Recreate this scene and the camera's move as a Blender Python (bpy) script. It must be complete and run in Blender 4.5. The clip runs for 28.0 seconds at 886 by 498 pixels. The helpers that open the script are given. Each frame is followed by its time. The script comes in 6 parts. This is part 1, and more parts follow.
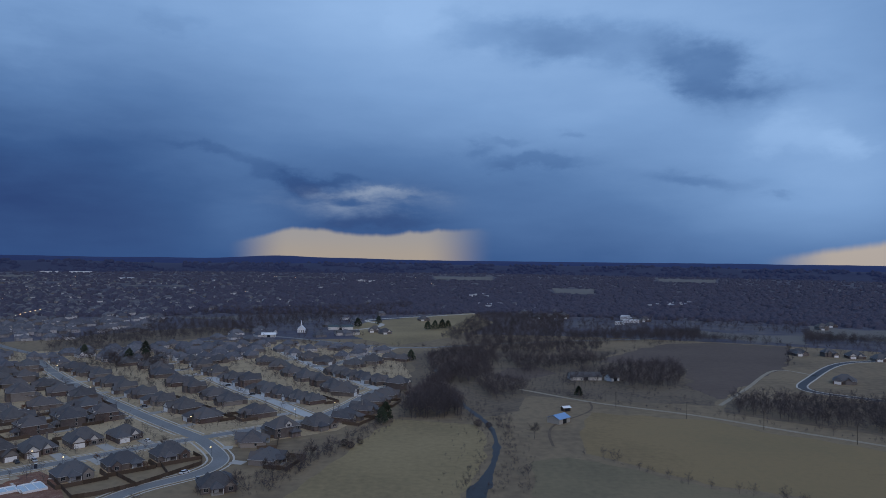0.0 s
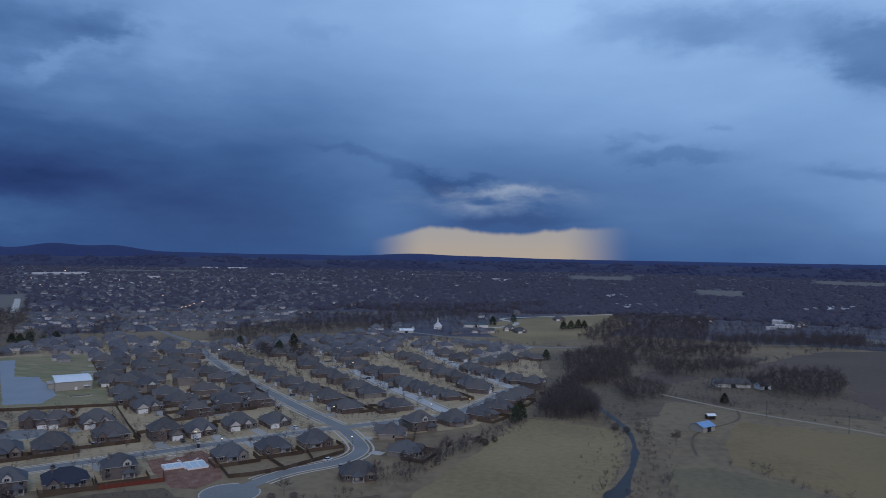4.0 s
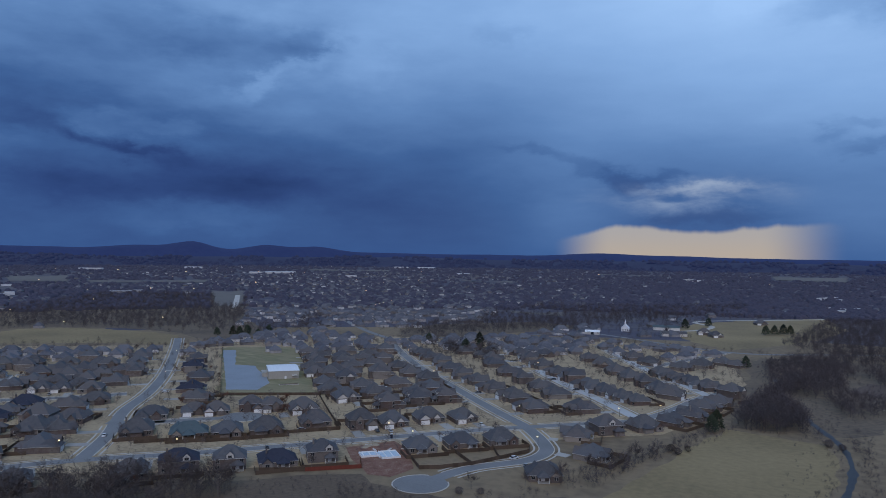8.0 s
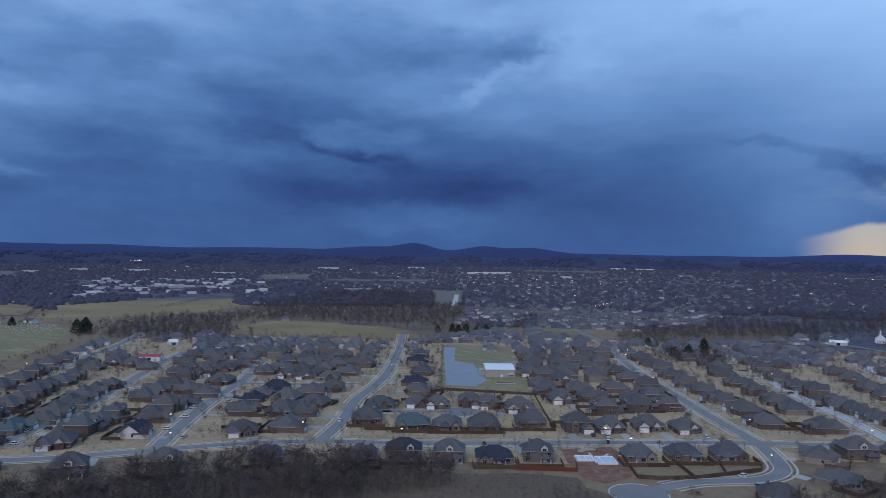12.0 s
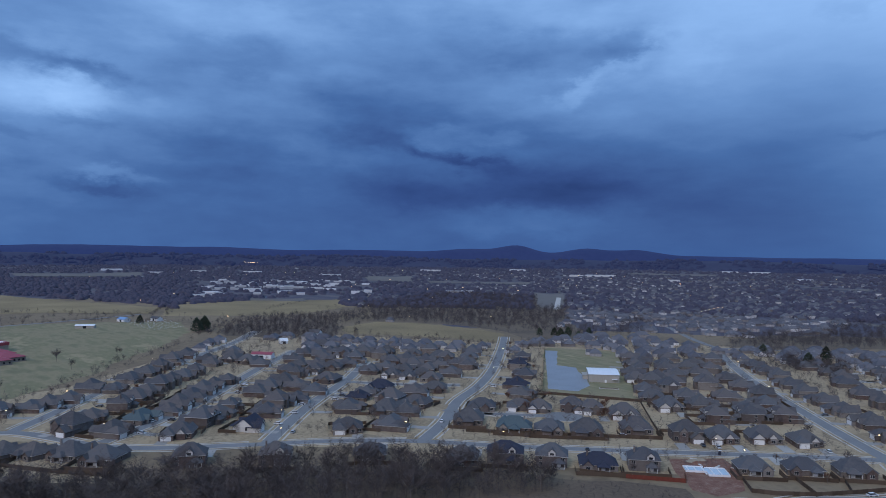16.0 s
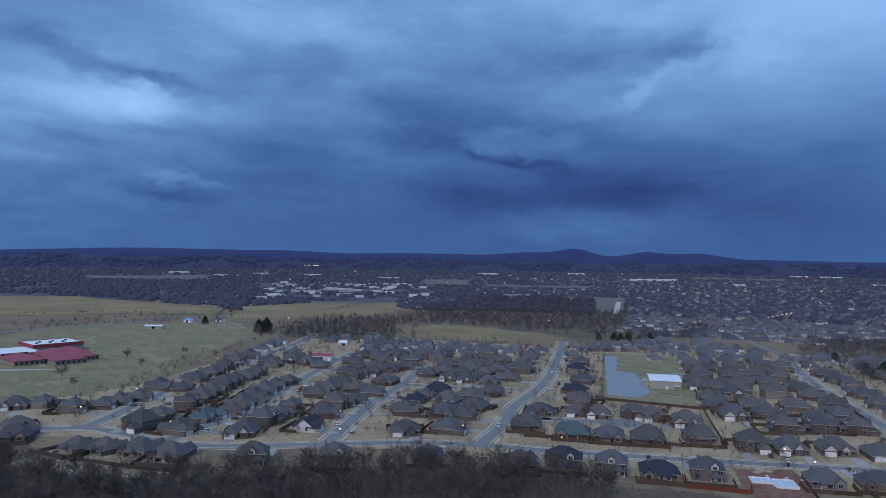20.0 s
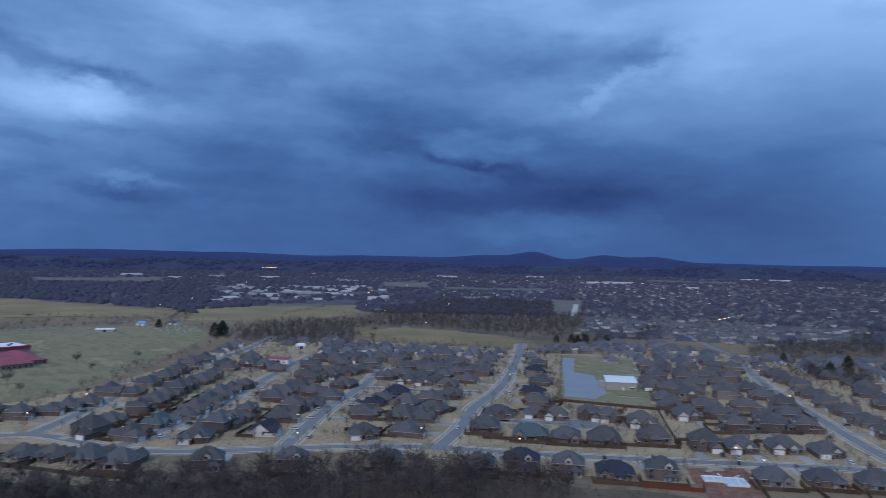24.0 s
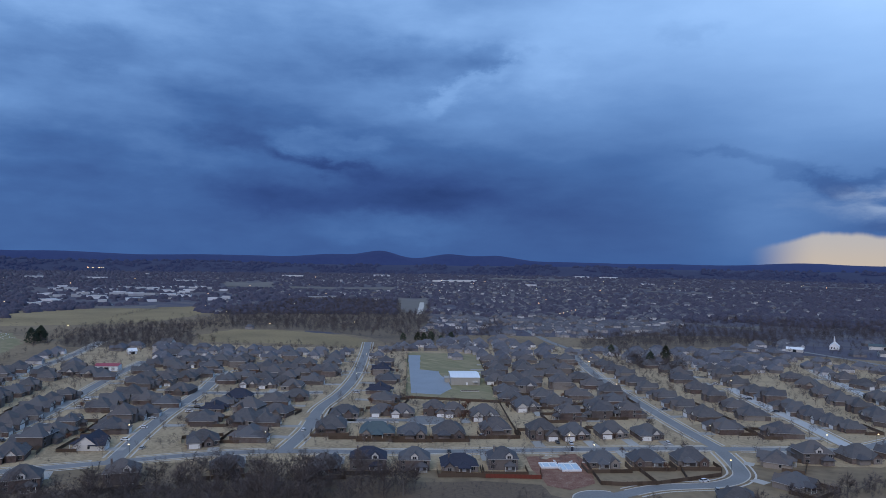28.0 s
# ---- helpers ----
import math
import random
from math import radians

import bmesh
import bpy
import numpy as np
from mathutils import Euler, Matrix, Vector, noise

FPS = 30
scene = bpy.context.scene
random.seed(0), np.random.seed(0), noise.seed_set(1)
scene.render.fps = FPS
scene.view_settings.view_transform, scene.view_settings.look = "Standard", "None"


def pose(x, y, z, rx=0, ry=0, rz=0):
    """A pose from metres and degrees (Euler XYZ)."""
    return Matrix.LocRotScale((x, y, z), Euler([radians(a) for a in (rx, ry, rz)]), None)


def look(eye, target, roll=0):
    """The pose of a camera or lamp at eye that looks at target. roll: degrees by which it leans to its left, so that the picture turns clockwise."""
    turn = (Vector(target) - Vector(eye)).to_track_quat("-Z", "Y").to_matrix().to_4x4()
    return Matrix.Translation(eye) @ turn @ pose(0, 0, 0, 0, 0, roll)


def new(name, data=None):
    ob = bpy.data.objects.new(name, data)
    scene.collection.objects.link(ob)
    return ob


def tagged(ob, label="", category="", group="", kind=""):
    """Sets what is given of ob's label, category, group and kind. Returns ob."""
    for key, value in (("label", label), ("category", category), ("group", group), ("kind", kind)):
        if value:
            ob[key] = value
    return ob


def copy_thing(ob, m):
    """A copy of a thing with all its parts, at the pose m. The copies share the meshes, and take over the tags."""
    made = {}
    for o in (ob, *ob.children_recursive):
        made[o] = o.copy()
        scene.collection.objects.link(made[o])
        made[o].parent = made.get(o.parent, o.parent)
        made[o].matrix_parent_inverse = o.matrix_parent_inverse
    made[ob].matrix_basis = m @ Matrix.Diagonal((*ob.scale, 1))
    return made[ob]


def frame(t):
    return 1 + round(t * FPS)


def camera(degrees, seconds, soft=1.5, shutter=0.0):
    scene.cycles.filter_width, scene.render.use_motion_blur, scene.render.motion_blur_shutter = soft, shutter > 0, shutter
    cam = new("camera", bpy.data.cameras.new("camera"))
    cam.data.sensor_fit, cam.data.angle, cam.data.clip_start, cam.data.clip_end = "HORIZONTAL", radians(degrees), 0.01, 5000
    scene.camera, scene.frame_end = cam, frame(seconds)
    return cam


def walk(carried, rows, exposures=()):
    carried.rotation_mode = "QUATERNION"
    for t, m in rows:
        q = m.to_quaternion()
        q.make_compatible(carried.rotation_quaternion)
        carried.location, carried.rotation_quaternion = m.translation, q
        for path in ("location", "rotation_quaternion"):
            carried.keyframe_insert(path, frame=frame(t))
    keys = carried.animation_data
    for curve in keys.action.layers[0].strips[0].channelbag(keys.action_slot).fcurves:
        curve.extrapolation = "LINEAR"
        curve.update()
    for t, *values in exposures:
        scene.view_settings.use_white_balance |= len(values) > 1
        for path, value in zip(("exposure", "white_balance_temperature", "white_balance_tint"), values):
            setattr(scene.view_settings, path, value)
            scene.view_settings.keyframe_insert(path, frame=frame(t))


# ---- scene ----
cam = camera(63.89, 28.0, soft=0.6, shutter=0.4)
EYE = (0.0, 0.0, 100.0)
# seconds, heading, tilt, lean in degrees
PATH = [
    (0, 0.01, 0.71, -0.67),
    (0.5, 0.28, 0.70, -0.67),
    (1, 0.81, 0.67, -0.71),
    (1.5, 1.69, 0.67, -0.71),
    (2, 2.79, 0.63, -0.65),
    (2.5, 4.10, 0.60, -0.69),
    (4.5, 13.95, 0.37, -1.01),
    (5, 17.22, 0.30, -0.93),
    (5.5, 20.36, 0.24, -0.88),
    (6, 23.10, 0.19, -0.81),
    (6.5, 23.94, 0.20, -0.79),
    (7, 24.44, 0.21, -0.79),
    (7.5, 24.77, 0.22, -0.83),
    (8, 25.66, 0.22, -0.76),
    (8.5, 28.28, 0.17, -0.72),
    (9, 31.58, 0.14, -0.63),
    (9.5, 35.03, 0.10, -0.64),
    (10, 36.50, 0.10, -0.63),
    (10.5, 37.17, 0.11, -0.63),
    (11, 37.90, 0.13, -0.63),
    (11.5, 40.05, 0.12, -0.67),
    (12, 42.87, 0.09, -0.71),
    (12.5, 45.76, 0.07, -0.67),
    (13, 47.33, 0.06, -0.65),
    (13.5, 48.04, 0.08, -0.67),
    (15.5, 49.51, 0.17, -0.71),
    (16, 51.02, 0.19, -0.66),
    (16.5, 52.58, 0.18, -0.62),
    (17, 53.43, 0.21, -0.64),
    (17.5, 53.92, 0.24, -0.68),
    (18, 54.32, 0.29, -0.66),
    (18.5, 54.71, 0.31, -0.72),
    (19, 55.05, 0.35, -0.71),
    (19.5, 55.34, 0.38, -0.73),
    (20, 55.64, 0.41, -0.73),
    (20.5, 55.95, 0.44, -0.78),
    (21, 56.23, 0.45, -0.70),
    (21.5, 56.50, 0.47, -0.71),
    (23.5, 56.34, 0.54, -0.77),
    (24, 52.37, 0.66, -0.92),
    (24.5, 45.91, 0.80, -0.95),
    (25, 41.77, 0.88, -0.89),
    (25.5, 41.05, 0.88, -0.88),
    (26, 40.72, 0.87, -0.88),
    (26.5, 40.53, 0.86, -0.89),
    (27, 40.38, 0.83, -0.90),
    (27.5, 40.23, 0.79, -0.88),
    (28, 40.09, 0.76, -0.87),
]
walk(cam, [(t, pose(*EYE, 90 + tilt, lean, heading)) for t, heading, tilt, lean in PATH],
     exposures=[(0, -0.09), (5, 0.06), (8, 0.15), (11, 0.3), (13, 0.42), (20, 0.45), (28, 0.45)])

# ---- sky and light ----
world = bpy.data.worlds.new("storm_sky")
scene.world = world
world.use_nodes = True
wt = world.node_tree
wt.nodes.clear()


def wn(kind, **sets):
    node = wt.nodes.new(kind)
    for key, value in sets.items():
        if key == "op":
            node.operation = value
        elif key == "vals":
            for i, v in enumerate(value):
                if v is None:
                    continue
                if isinstance(v, bpy.types.NodeSocket):
                    wt.links.new(v, node.inputs[i])
                else:
                    node.inputs[i].default_value = v
    return node


def wmath(op, *vals):
    return wn("ShaderNodeMath", op=op, vals=vals).outputs[0]


def wsmooth(v, lo, hi):
    node = wt.nodes.new("ShaderNodeMapRange")
    node.interpolation_type = "SMOOTHSTEP"
    wt.links.new(v, node.inputs[0])
    for i, x in enumerate((lo, hi, 0.0, 1.0)):
        if isinstance(x, bpy.types.NodeSocket):
            wt.links.new(x, node.inputs[1 + i])
        else:
            node.inputs[1 + i].default_value = x
    return node.outputs[0]


def wmix(fac, a, b):
    node = wt.nodes.new("ShaderNodeMix")
    node.data_type = "RGBA"
    for i, v in ((0, fac), (6, a), (7, b)):
        if isinstance(v, bpy.types.NodeSocket):
            wt.links.new(v, node.inputs[i])
        else:
            node.inputs[i].default_value = v
    return node.outputs[2]


coord = wn("ShaderNodeTexCoord").outputs["Generated"]
sep = wn("ShaderNodeSeparateXYZ", vals=(coord,))
DEG = 180 / math.pi
azim = wmath("MULTIPLY", wmath("ARCTAN2", wmath("MULTIPLY", sep.outputs[0], -1.0), sep.outputs[1]), DEG)
elev = wmath("MULTIPLY", wmath("ARCSINE", sep.outputs[2]), DEG)


def sky_noise(sx, sy, scale, detail, rough, shift=0.0):
    v = wn("ShaderNodeCombineXYZ", vals=(wmath("MULTIPLY", azim, sx), wmath("MULTIPLY", elev, sy), shift)).outputs[0]
    node = wn("ShaderNodeTexNoise")
    wt.links.new(v, node.inputs["Vector"])
    node.inputs["Scale"].default_value = scale
    node.inputs["Detail"].default_value = detail
    node.inputs["Roughness"].default_value = rough
    return wmath("SUBTRACT", node.outputs[0], 0.5)


warp_a = sky_noise(0.19, 0.36, 1.0, 8, 0.62, 3.1)
warp_e = sky_noise(0.19, 0.36, 1.1, 8, 0.62, 9.7)
az_w = wmath("MULTIPLY_ADD", warp_a, 8.5, azim)
el_w = wmath("MULTIPLY_ADD", warp_e, 3.6, elev)
broad = wn("ShaderNodeCombineXYZ", vals=(azim, elev, 0.0)).outputs[0]
torn = wn("ShaderNodeCombineXYZ", vals=(az_w, el_w, 0.0)).outputs[0]


def puff(vec, az, el, w, h, turn=0.0):
    """A soft patch of cloud round a heading and height in degrees."""
    m = wt.nodes.new("ShaderNodeMapping")
    m.vector_type = "TEXTURE"
    wt.links.new(vec, m.inputs[0])
    m.inputs[1].default_value = (az, el, 0)
    m.inputs[2].default_value = (0, 0, radians(turn))
    m.inputs[3].default_value = (w, h, 1)
    d = wn("ShaderNodeVectorMath", op="DOT_PRODUCT", vals=(m.outputs[0], m.outputs[0])).outputs["Value"]
    return wmath("POWER", 0.3679, d)


bright = wmath("ADD", 0.125, 0.0)
# wide masses of lighter and darker cloud: heading, height, half width, half height, amount
for az, el, w, h, amt in (
    (4, 19, 24, 8.5, 0.72), (30, 20, 60, 6, 0.12), (-26, 4, 14, 5, 0.22), (-26, 15, 18, 10, 0.50), (-31, 6, 9, 6, 0.30), (-6, 10, 15, 4.2, 0.24),
    (12, 10, 9, 4, 0.12), (84, 12, 12, 5, 0.33), (70, 18, 16, 5, 0.30), (44, 19, 16, 6, 0.27), (28, 16, 9, 5.5, 0.15),
    (44, 4, 16, 3.5, -0.09), (22, 6, 8, 4, 0.08), (30, 10, 5, 3, 0.05), (90, 5, 14, 7, 0.12), (-14, 2.5, 9, 3.5, 0.10), (64, 9, 12, 5, 0.075), (42, 12, 12, 3.5, 0.12),
    (66, 2, 14, 3, 0.02), (44, 1.6, 8, 1.4, 0.05), (15.5, 3, 5, 4, 0.15), (-3, 3, 6, 3, 0.10),
):
    bright = wmath("MULTIPLY_ADD", puff(broad, az, el, w, h), amt, bright)
# torn clouds and lit edges, part by part of the sky: heading, height, half width, half height, amount, turn
RIGHT_SKY = (
    (-5, 17.6, 6, 1.4, -0.19, 3), (-13, 16.5, 6.5, 1.3, -0.21, 6), (-20.6, 14.0, 3.8, 1.8, -0.34, 28), (-24.5, 12.8, 4, 0.8, -0.10, 4),
    (2.2, 18.6, 2.4, 1.2, 0.08, 0), (-26, 9.3, 3.0, 1.2, 0.14, 0), (-29.3, 8.1, 1.3, 0.9, 0.12, 0),
    (-7.4, 7.8, 3.8, 0.5, -0.14, 2), (-10.5, 10, 1.0, 0.25, -0.10, 0), (-5.2, 9.4, 1.9, 0.28, -0.09, 0), (-2.4, 8.8, 1.4, 0.38, -0.10, 0),
    (-19.9, 6.1, 3.2, 0.48, -0.13, 3), (-25.7, 4.9, 1.2, 0.25, -0.10, 0),
)
GAP_SKY = (
    (18.4, 8.0, 2.2, 0.38, -0.09, 10), (14.3, 6.7, 2.8, 0.5, -0.10, 12), (11.0, 5.8, 1.7, 0.65, -0.15, 14), (8.8, 6.3, 1.6, 0.4, -0.10, 0),
    (21.3, 16.8, 1.6, 0.9, -0.08, 20), (5.0, 2.6, 4.4, 0.5, -0.09, 0), (26, 5, 8, 4, -0.06, 0), (-14, 2.2, 5, 2.0, -0.05, 0),
)
STORM_SKY = (
    (42.0, 15.3, 4.4, 1.6, -0.13, -8), (46.0, 15.8, 4.5, 1.5, -0.09, 0), (37.4, 15.6, 2.6, 0.9, -0.13, -26), (38.6, 13.6, 3.6, 0.55, 0.10, -26), (32.3, 14.8, 2.4, 2.0, 0.09, 0),
    (41.0, 12.3, 4.2, 0.7, 0.07, -14), (40.5, 10.4, 5.0, 1.0, 0.06, 6), (51.3, 7.8, 2.6, 0.6, -0.08, 14), (53.4, 8.5, 2.2, 0.5, -0.06, 14),
    (47.4, 7.0, 3.2, 0.7, -0.07, 8), (46.6, 4.8, 9.5, 1.5, -0.055, -4), (40.5, 4.6, 5.0, 1.1, -0.05, -6), (45.5, 2.4, 8.0, 0.8, 0.10, 0),
    (51.2, 9.2, 3.0, 0.7, 0.10, 6), (46.8, 9.2, 2.2, 0.6, 0.08, 10), (49.0, 7.4, 2.4, 0.3, -0.08, 4), (54.9, 8.5, 1.8, 0.4, -0.07, 10),
    (57.5, 9.2, 1.8, 1.0, -0.08, 0), (56.5, 11.0, 4.5, 1.4, -0.06, 0), (55.0, 4.6, 4.0, 0.9, -0.06, 0), (60.0, 7.4, 3.2, 0.8, 0.05, 6),
)
LEFT_SKY = (
    (78.4, 11.0, 3.2, 0.9, 0.15, 4), (82.5, 10.6, 5.5, 1.1, 0.15, 3), (77.8, 12.4, 3.0, 0.6, -0.17, 11), (83.4, 13.6, 5.0, 0.9, -0.18, 11), (87, 15.2, 4, 0.9, -0.08, 0),
    (75.6, 5.4, 3.0, 0.36, 0.12, 4), (76.4, 4.4, 3.2, 0.42, -0.13, 3), (78.0, 9.0, 2.6, 0.4, -0.08, 4), (83.0, 8.0, 3.2, 0.42, -0.09, 4), (86.3, 6.6, 2.6, 0.5, 0.10, 5),
    (88.5, 9.0, 3.0, 0.8, 0.08, 0), (68.6, 14.3, 4.5, 1.2, -0.09, 0), (59.0, 12.8, 5.0, 1.1, -0.06, 0), (64.5, 12.4, 4.0, 1.0, 0.05, 0), (70.0, 8.0, 3.5, 0.9, -0.05, 0),
    (73.2, 10.6, 2.6, 1.0, 0.06, 0), (66.0, 17.0, 7.0, 1.3, 0.09, 0),
)
for az, el, w, h, amt, turn in (*RIGHT_SKY, *GAP_SKY, *STORM_SKY, *LEFT_SKY):
    soft = wsmooth(puff(torn, az, el, w * 1.15, h * 1.25, turn), 0.0, 1.0)
    bright = wmath("MULTIPLY_ADD", soft, amt, bright)
# finer billows, rolling most under the storm to the left
streaks = sky_noise(0.11, 0.33, 1.0, 7, 0.56, 1.7)
wisps = sky_noise(0.22, 0.8, 1.0, 5, 0.55, 6.2)
rolling = wmath("MULTIPLY_ADD", wsmooth(azim, 12.0, 48.0), 0.27, 0.13)
bright = wmath("MULTIPLY_ADD", wmath("MULTIPLY", streaks, rolling), wsmooth(elev, 0.0, 5.0), bright)
bright = wmath("MULTIPLY_ADD", wisps, 0.07, bright)
billow = sky_noise(0.30, 0.62, 1.0, 5, 0.5, 12.5)
bright = wmath("MULTIPLY_ADD", wmath("MULTIPLY", billow, wsmooth(azim, 22.0, 50.0)), 0.12, bright)
# lighter cloud overhead, out of view
bright = wmath("MULTIPLY_ADD", wsmooth(elev, 18.0, 50.0), 0.75, bright)
bright = wmath("MULTIPLY_ADD", bright, 0.86, 0.12)
ramp = wn("ShaderNodeValToRGB")
wt.links.new(bright, ramp.inputs[0])
stops = ramp.color_ramp.elements
stops[0].position, stops[0].color = 0.0, (0.011, 0.028, 0.110, 1)
stops[1].position, stops[1].color = 0.98, (0.310, 0.500, 0.820, 1)
for pos, col in ((0.12, (0.0225, 0.054, 0.176, 1)), (0.29, (0.0435, 0.107, 0.276, 1)), (0.51, (0.100, 0.205, 0.430, 1)), (0.765, (0.205, 0.362, 0.650, 1))):
    e = stops.new(pos)
    e.color = col
cloud = ramp.outputs[0]
cloud = wmix(wmath("MULTIPLY", puff(torn, 56, 4.0, 18, 2.8), 0.30), cloud, (0.022, 0.056, 0.190, 1))
# pale lenticular streaks over the gap
streak = wmath("MULTIPLY", puff(torn, 6.6, 4.4, 4.6, 0.95), wsmooth(wisps, -0.16, 0.10))
cloud = wmix(wmath("MULTIPLY", streak, 0.50), cloud, (0.33, 0.41, 0.55, 1))
lens_cloud = wmath("MULTIPLY", puff(torn, 5.4, 5.0, 3.2, 0.34, 2.0), 0.50)
cloud = wmix(lens_cloud, cloud, (0.36, 0.43, 0.55, 1))
# the clear gap under the cloud base, in sunset light
ragged = wmath("MULTIPLY", sky_noise(0.45, 0.0, 1.0, 4, 0.55, 4.4), 0.75)
base = wmath("ADD", wmath("SUBTRACT", 2.20, wmath("MULTIPLY", puff(broad, 5.6, 0.0, 3.2, 60.0), 0.50)), ragged)
base = wmath("SUBTRACT", base, wmath("MULTIPLY", wsmooth(azim, 11.5, 17.0), 1.1))
under = wmath("SUBTRACT", 1.0, wsmooth(wmath("SUBTRACT", elev, base), -0.20, 0.26))
side = wmath("MULTIPLY", wsmooth(azim, -4.2, 1.8), wmath("SUBTRACT", 1.0, wsmooth(azim, 12.2, 17.0)))
gap = wmath("MULTIPLY", under, side)
cloud = wmix(wmath("MULTIPLY", gap, 0.93), cloud, wmix(wsmooth(elev, -0.3, 2.2), (0.43, 0.365, 0.30, 1), (0.37, 0.35, 0.345, 1)))
base_r = wmath("MULTIPLY_ADD", wmath("SUBTRACT", -24.0, azim), 0.16, ragged)
under_r = wmath("SUBTRACT", 1.0, wsmooth(wmath("SUBTRACT", elev, base_r), -0.3, 0.4))
side_r = wmath("MULTIPLY", wmath("SUBTRACT", 1.0, wsmooth(azim, -29.0, -24.0)), wsmooth(azim, -75.0, -50.0))
cloud = wmix(wmath("MULTIPLY", wmath("MULTIPLY", under_r, side_r), 0.85), cloud, (0.52, 0.44, 0.36, 1))
sky = wn("ShaderNodeTexSky")
sky.sky_type = "NISHITA"
sky.sun_disc = False
sky.sun_elevation, sky.sun_rotation = radians(35), radians(200)
lit = wmix(0.001, cloud, sky.outputs[0])
bg = wn("ShaderNodeBackground")
wt.links.new(lit, bg.inputs[0])
bg.inputs[1].default_value = 1.0
wt.links.new(bg.outputs[0], wn("ShaderNodeOutputWorld").inputs[0])

sun = new("sun", bpy.data.lights.new("sun", "SUN"))
sun.data.energy, sun.data.angle, sun.data.color = 1.05, radians(40), (1.0, 0.93, 0.97)
sun.matrix_world = look((60, -160, 120), (0, 0, 0))


# ---- materials ----
def ramp_node(nt, fac, colours):
    r = nt.nodes.new("ShaderNodeValToRGB")
    el = r.color_ramp.elements
    for i, c in enumerate(colours):
        pos = i / max(1, len(colours) - 1)
        e = el[i] if i < 2 else el.new(pos)
        e.position, e.color = pos, (*c, 1)
    # keep the stops in order
    for i, c in enumerate(colours):
        el[i].position = i / max(1, len(colours) - 1)
        el[i].color = (*c, 1)
    nt.links.new(fac, r.inputs[0])
    return r.outputs[0]


def surface(name, colours, scale=1.0, rough=0.8, metal=0.0, bump=0.0, pick="", fine=8.0, mixed=0.5, stretch=(1, 1, 1), spread=1.0, cells=0.0):
    """A surface whose colour wanders through `colours` at two scales; pick: 'object' or 'island' also varies it piece by piece."""
    m = bpy.data.materials.new(name)
    m.use_nodes = True
    nt = m.node_tree
    b = nt.nodes["Principled BSDF"]
    b.inputs["Roughness"].default_value, b.inputs["Metallic"].default_value = rough, metal
    b.inputs["Specular IOR Level"].default_value = 0.3
    tc = nt.nodes.new("ShaderNodeTexCoord")
    mp = nt.nodes.new("ShaderNodeMapping")
    mp.inputs[3].default_value = stretch
    nt.links.new(tc.outputs["Object"], mp.inputs[0])

    def noise_at(s, d):
        n = nt.nodes.new("ShaderNodeTexNoise")
        n.inputs["Scale"].default_value, n.inputs["Detail"].default_value = s, d
        nt.links.new(mp.outputs[0], n.inputs["Vector"])
        return n.outputs[0]

    def calc(op, a, c):
        n = nt.nodes.new("ShaderNodeMath")
        n.operation = op
        for i, v in enumerate((a, c)):
            if isinstance(v, bpy.types.NodeSocket):
                nt.links.new(v, n.inputs[i])
            else:
                n.inputs[i].default_value = v
        return n.outputs[0]
    coarse, small = noise_at(scale, 4), noise_at(scale * fine, 3)
    fac = calc("ADD", calc("MULTIPLY", coarse, 1 - mixed), calc("MULTIPLY", small, mixed))
    fac = calc("ADD", calc("MULTIPLY", calc("SUBTRACT", fac, 0.5), 2.2 * spread), 0.5)
    if cells:
        vor = nt.nodes.new("ShaderNodeTexVoronoi")
        vor.inputs["Scale"].default_value = cells
        nt.links.new(mp.outputs[0], vor.inputs["Vector"])
        fac = calc("ADD", calc("MULTIPLY", fac, 0.5), calc("MULTIPLY", vor.outputs["Color"], 0.55))
    if pick:
        if pick == "object":
            rnd = nt.nodes.new("ShaderNodeObjectInfo").outputs["Random"]
        else:
            rnd = nt.nodes.new("ShaderNodeNewGeometry").outputs["Random Per Island"]
        fac = calc("ADD", calc("MULTIPLY", fac, 0.3), calc("MULTIPLY", rnd, 0.7))
    nt.links.new(ramp_node(nt, fac, colours), b.inputs["Base Color"])
    if bump:
        bp = nt.nodes.new("ShaderNodeBump")
        bp.inputs["Strength"].default_value = bump
        bp.inputs["Distance"].default_value = 0.1
        nt.links.new(small, bp.inputs["Height"])
        nt.links.new(bp.outputs[0], b.inputs["Normal"])
    return m


def glow(name, colour, strength):
    m = bpy.data.materials.new(name)
    m.use_nodes = True
    b = m.node_tree.nodes["Principled BSDF"]
    b.inputs["Emission Color"].default_value = (*colour, 1)
    b.inputs["Emission Strength"].default_value = strength
    return m


M_GROUND = surface("winter_grass", [(0.10, 0.074, 0.048), (0.165, 0.120, 0.074), (0.23, 0.168, 0.10), (0.13, 0.098, 0.062)], 0.012, 0.95, fine=14, mixed=0.45)
M_FIELD = surface("dry_pasture", [(0.145, 0.106, 0.056), (0.245, 0.182, 0.092), (0.325, 0.242, 0.126)], 0.010, 0.95, fine=30, mixed=0.35, spread=0.95)
M_GREEN = surface("greenish_pasture", [(0.135, 0.112, 0.064), (0.175, 0.160, 0.084), (0.25, 0.205, 0.115), (0.180, 0.164, 0.084), (0.30, 0.240, 0.136), (0.21, 0.180, 0.098)], 0.006, 0.95, fine=7, mixed=0.35, spread=1.2, stretch=(1.0, 2.4, 1))
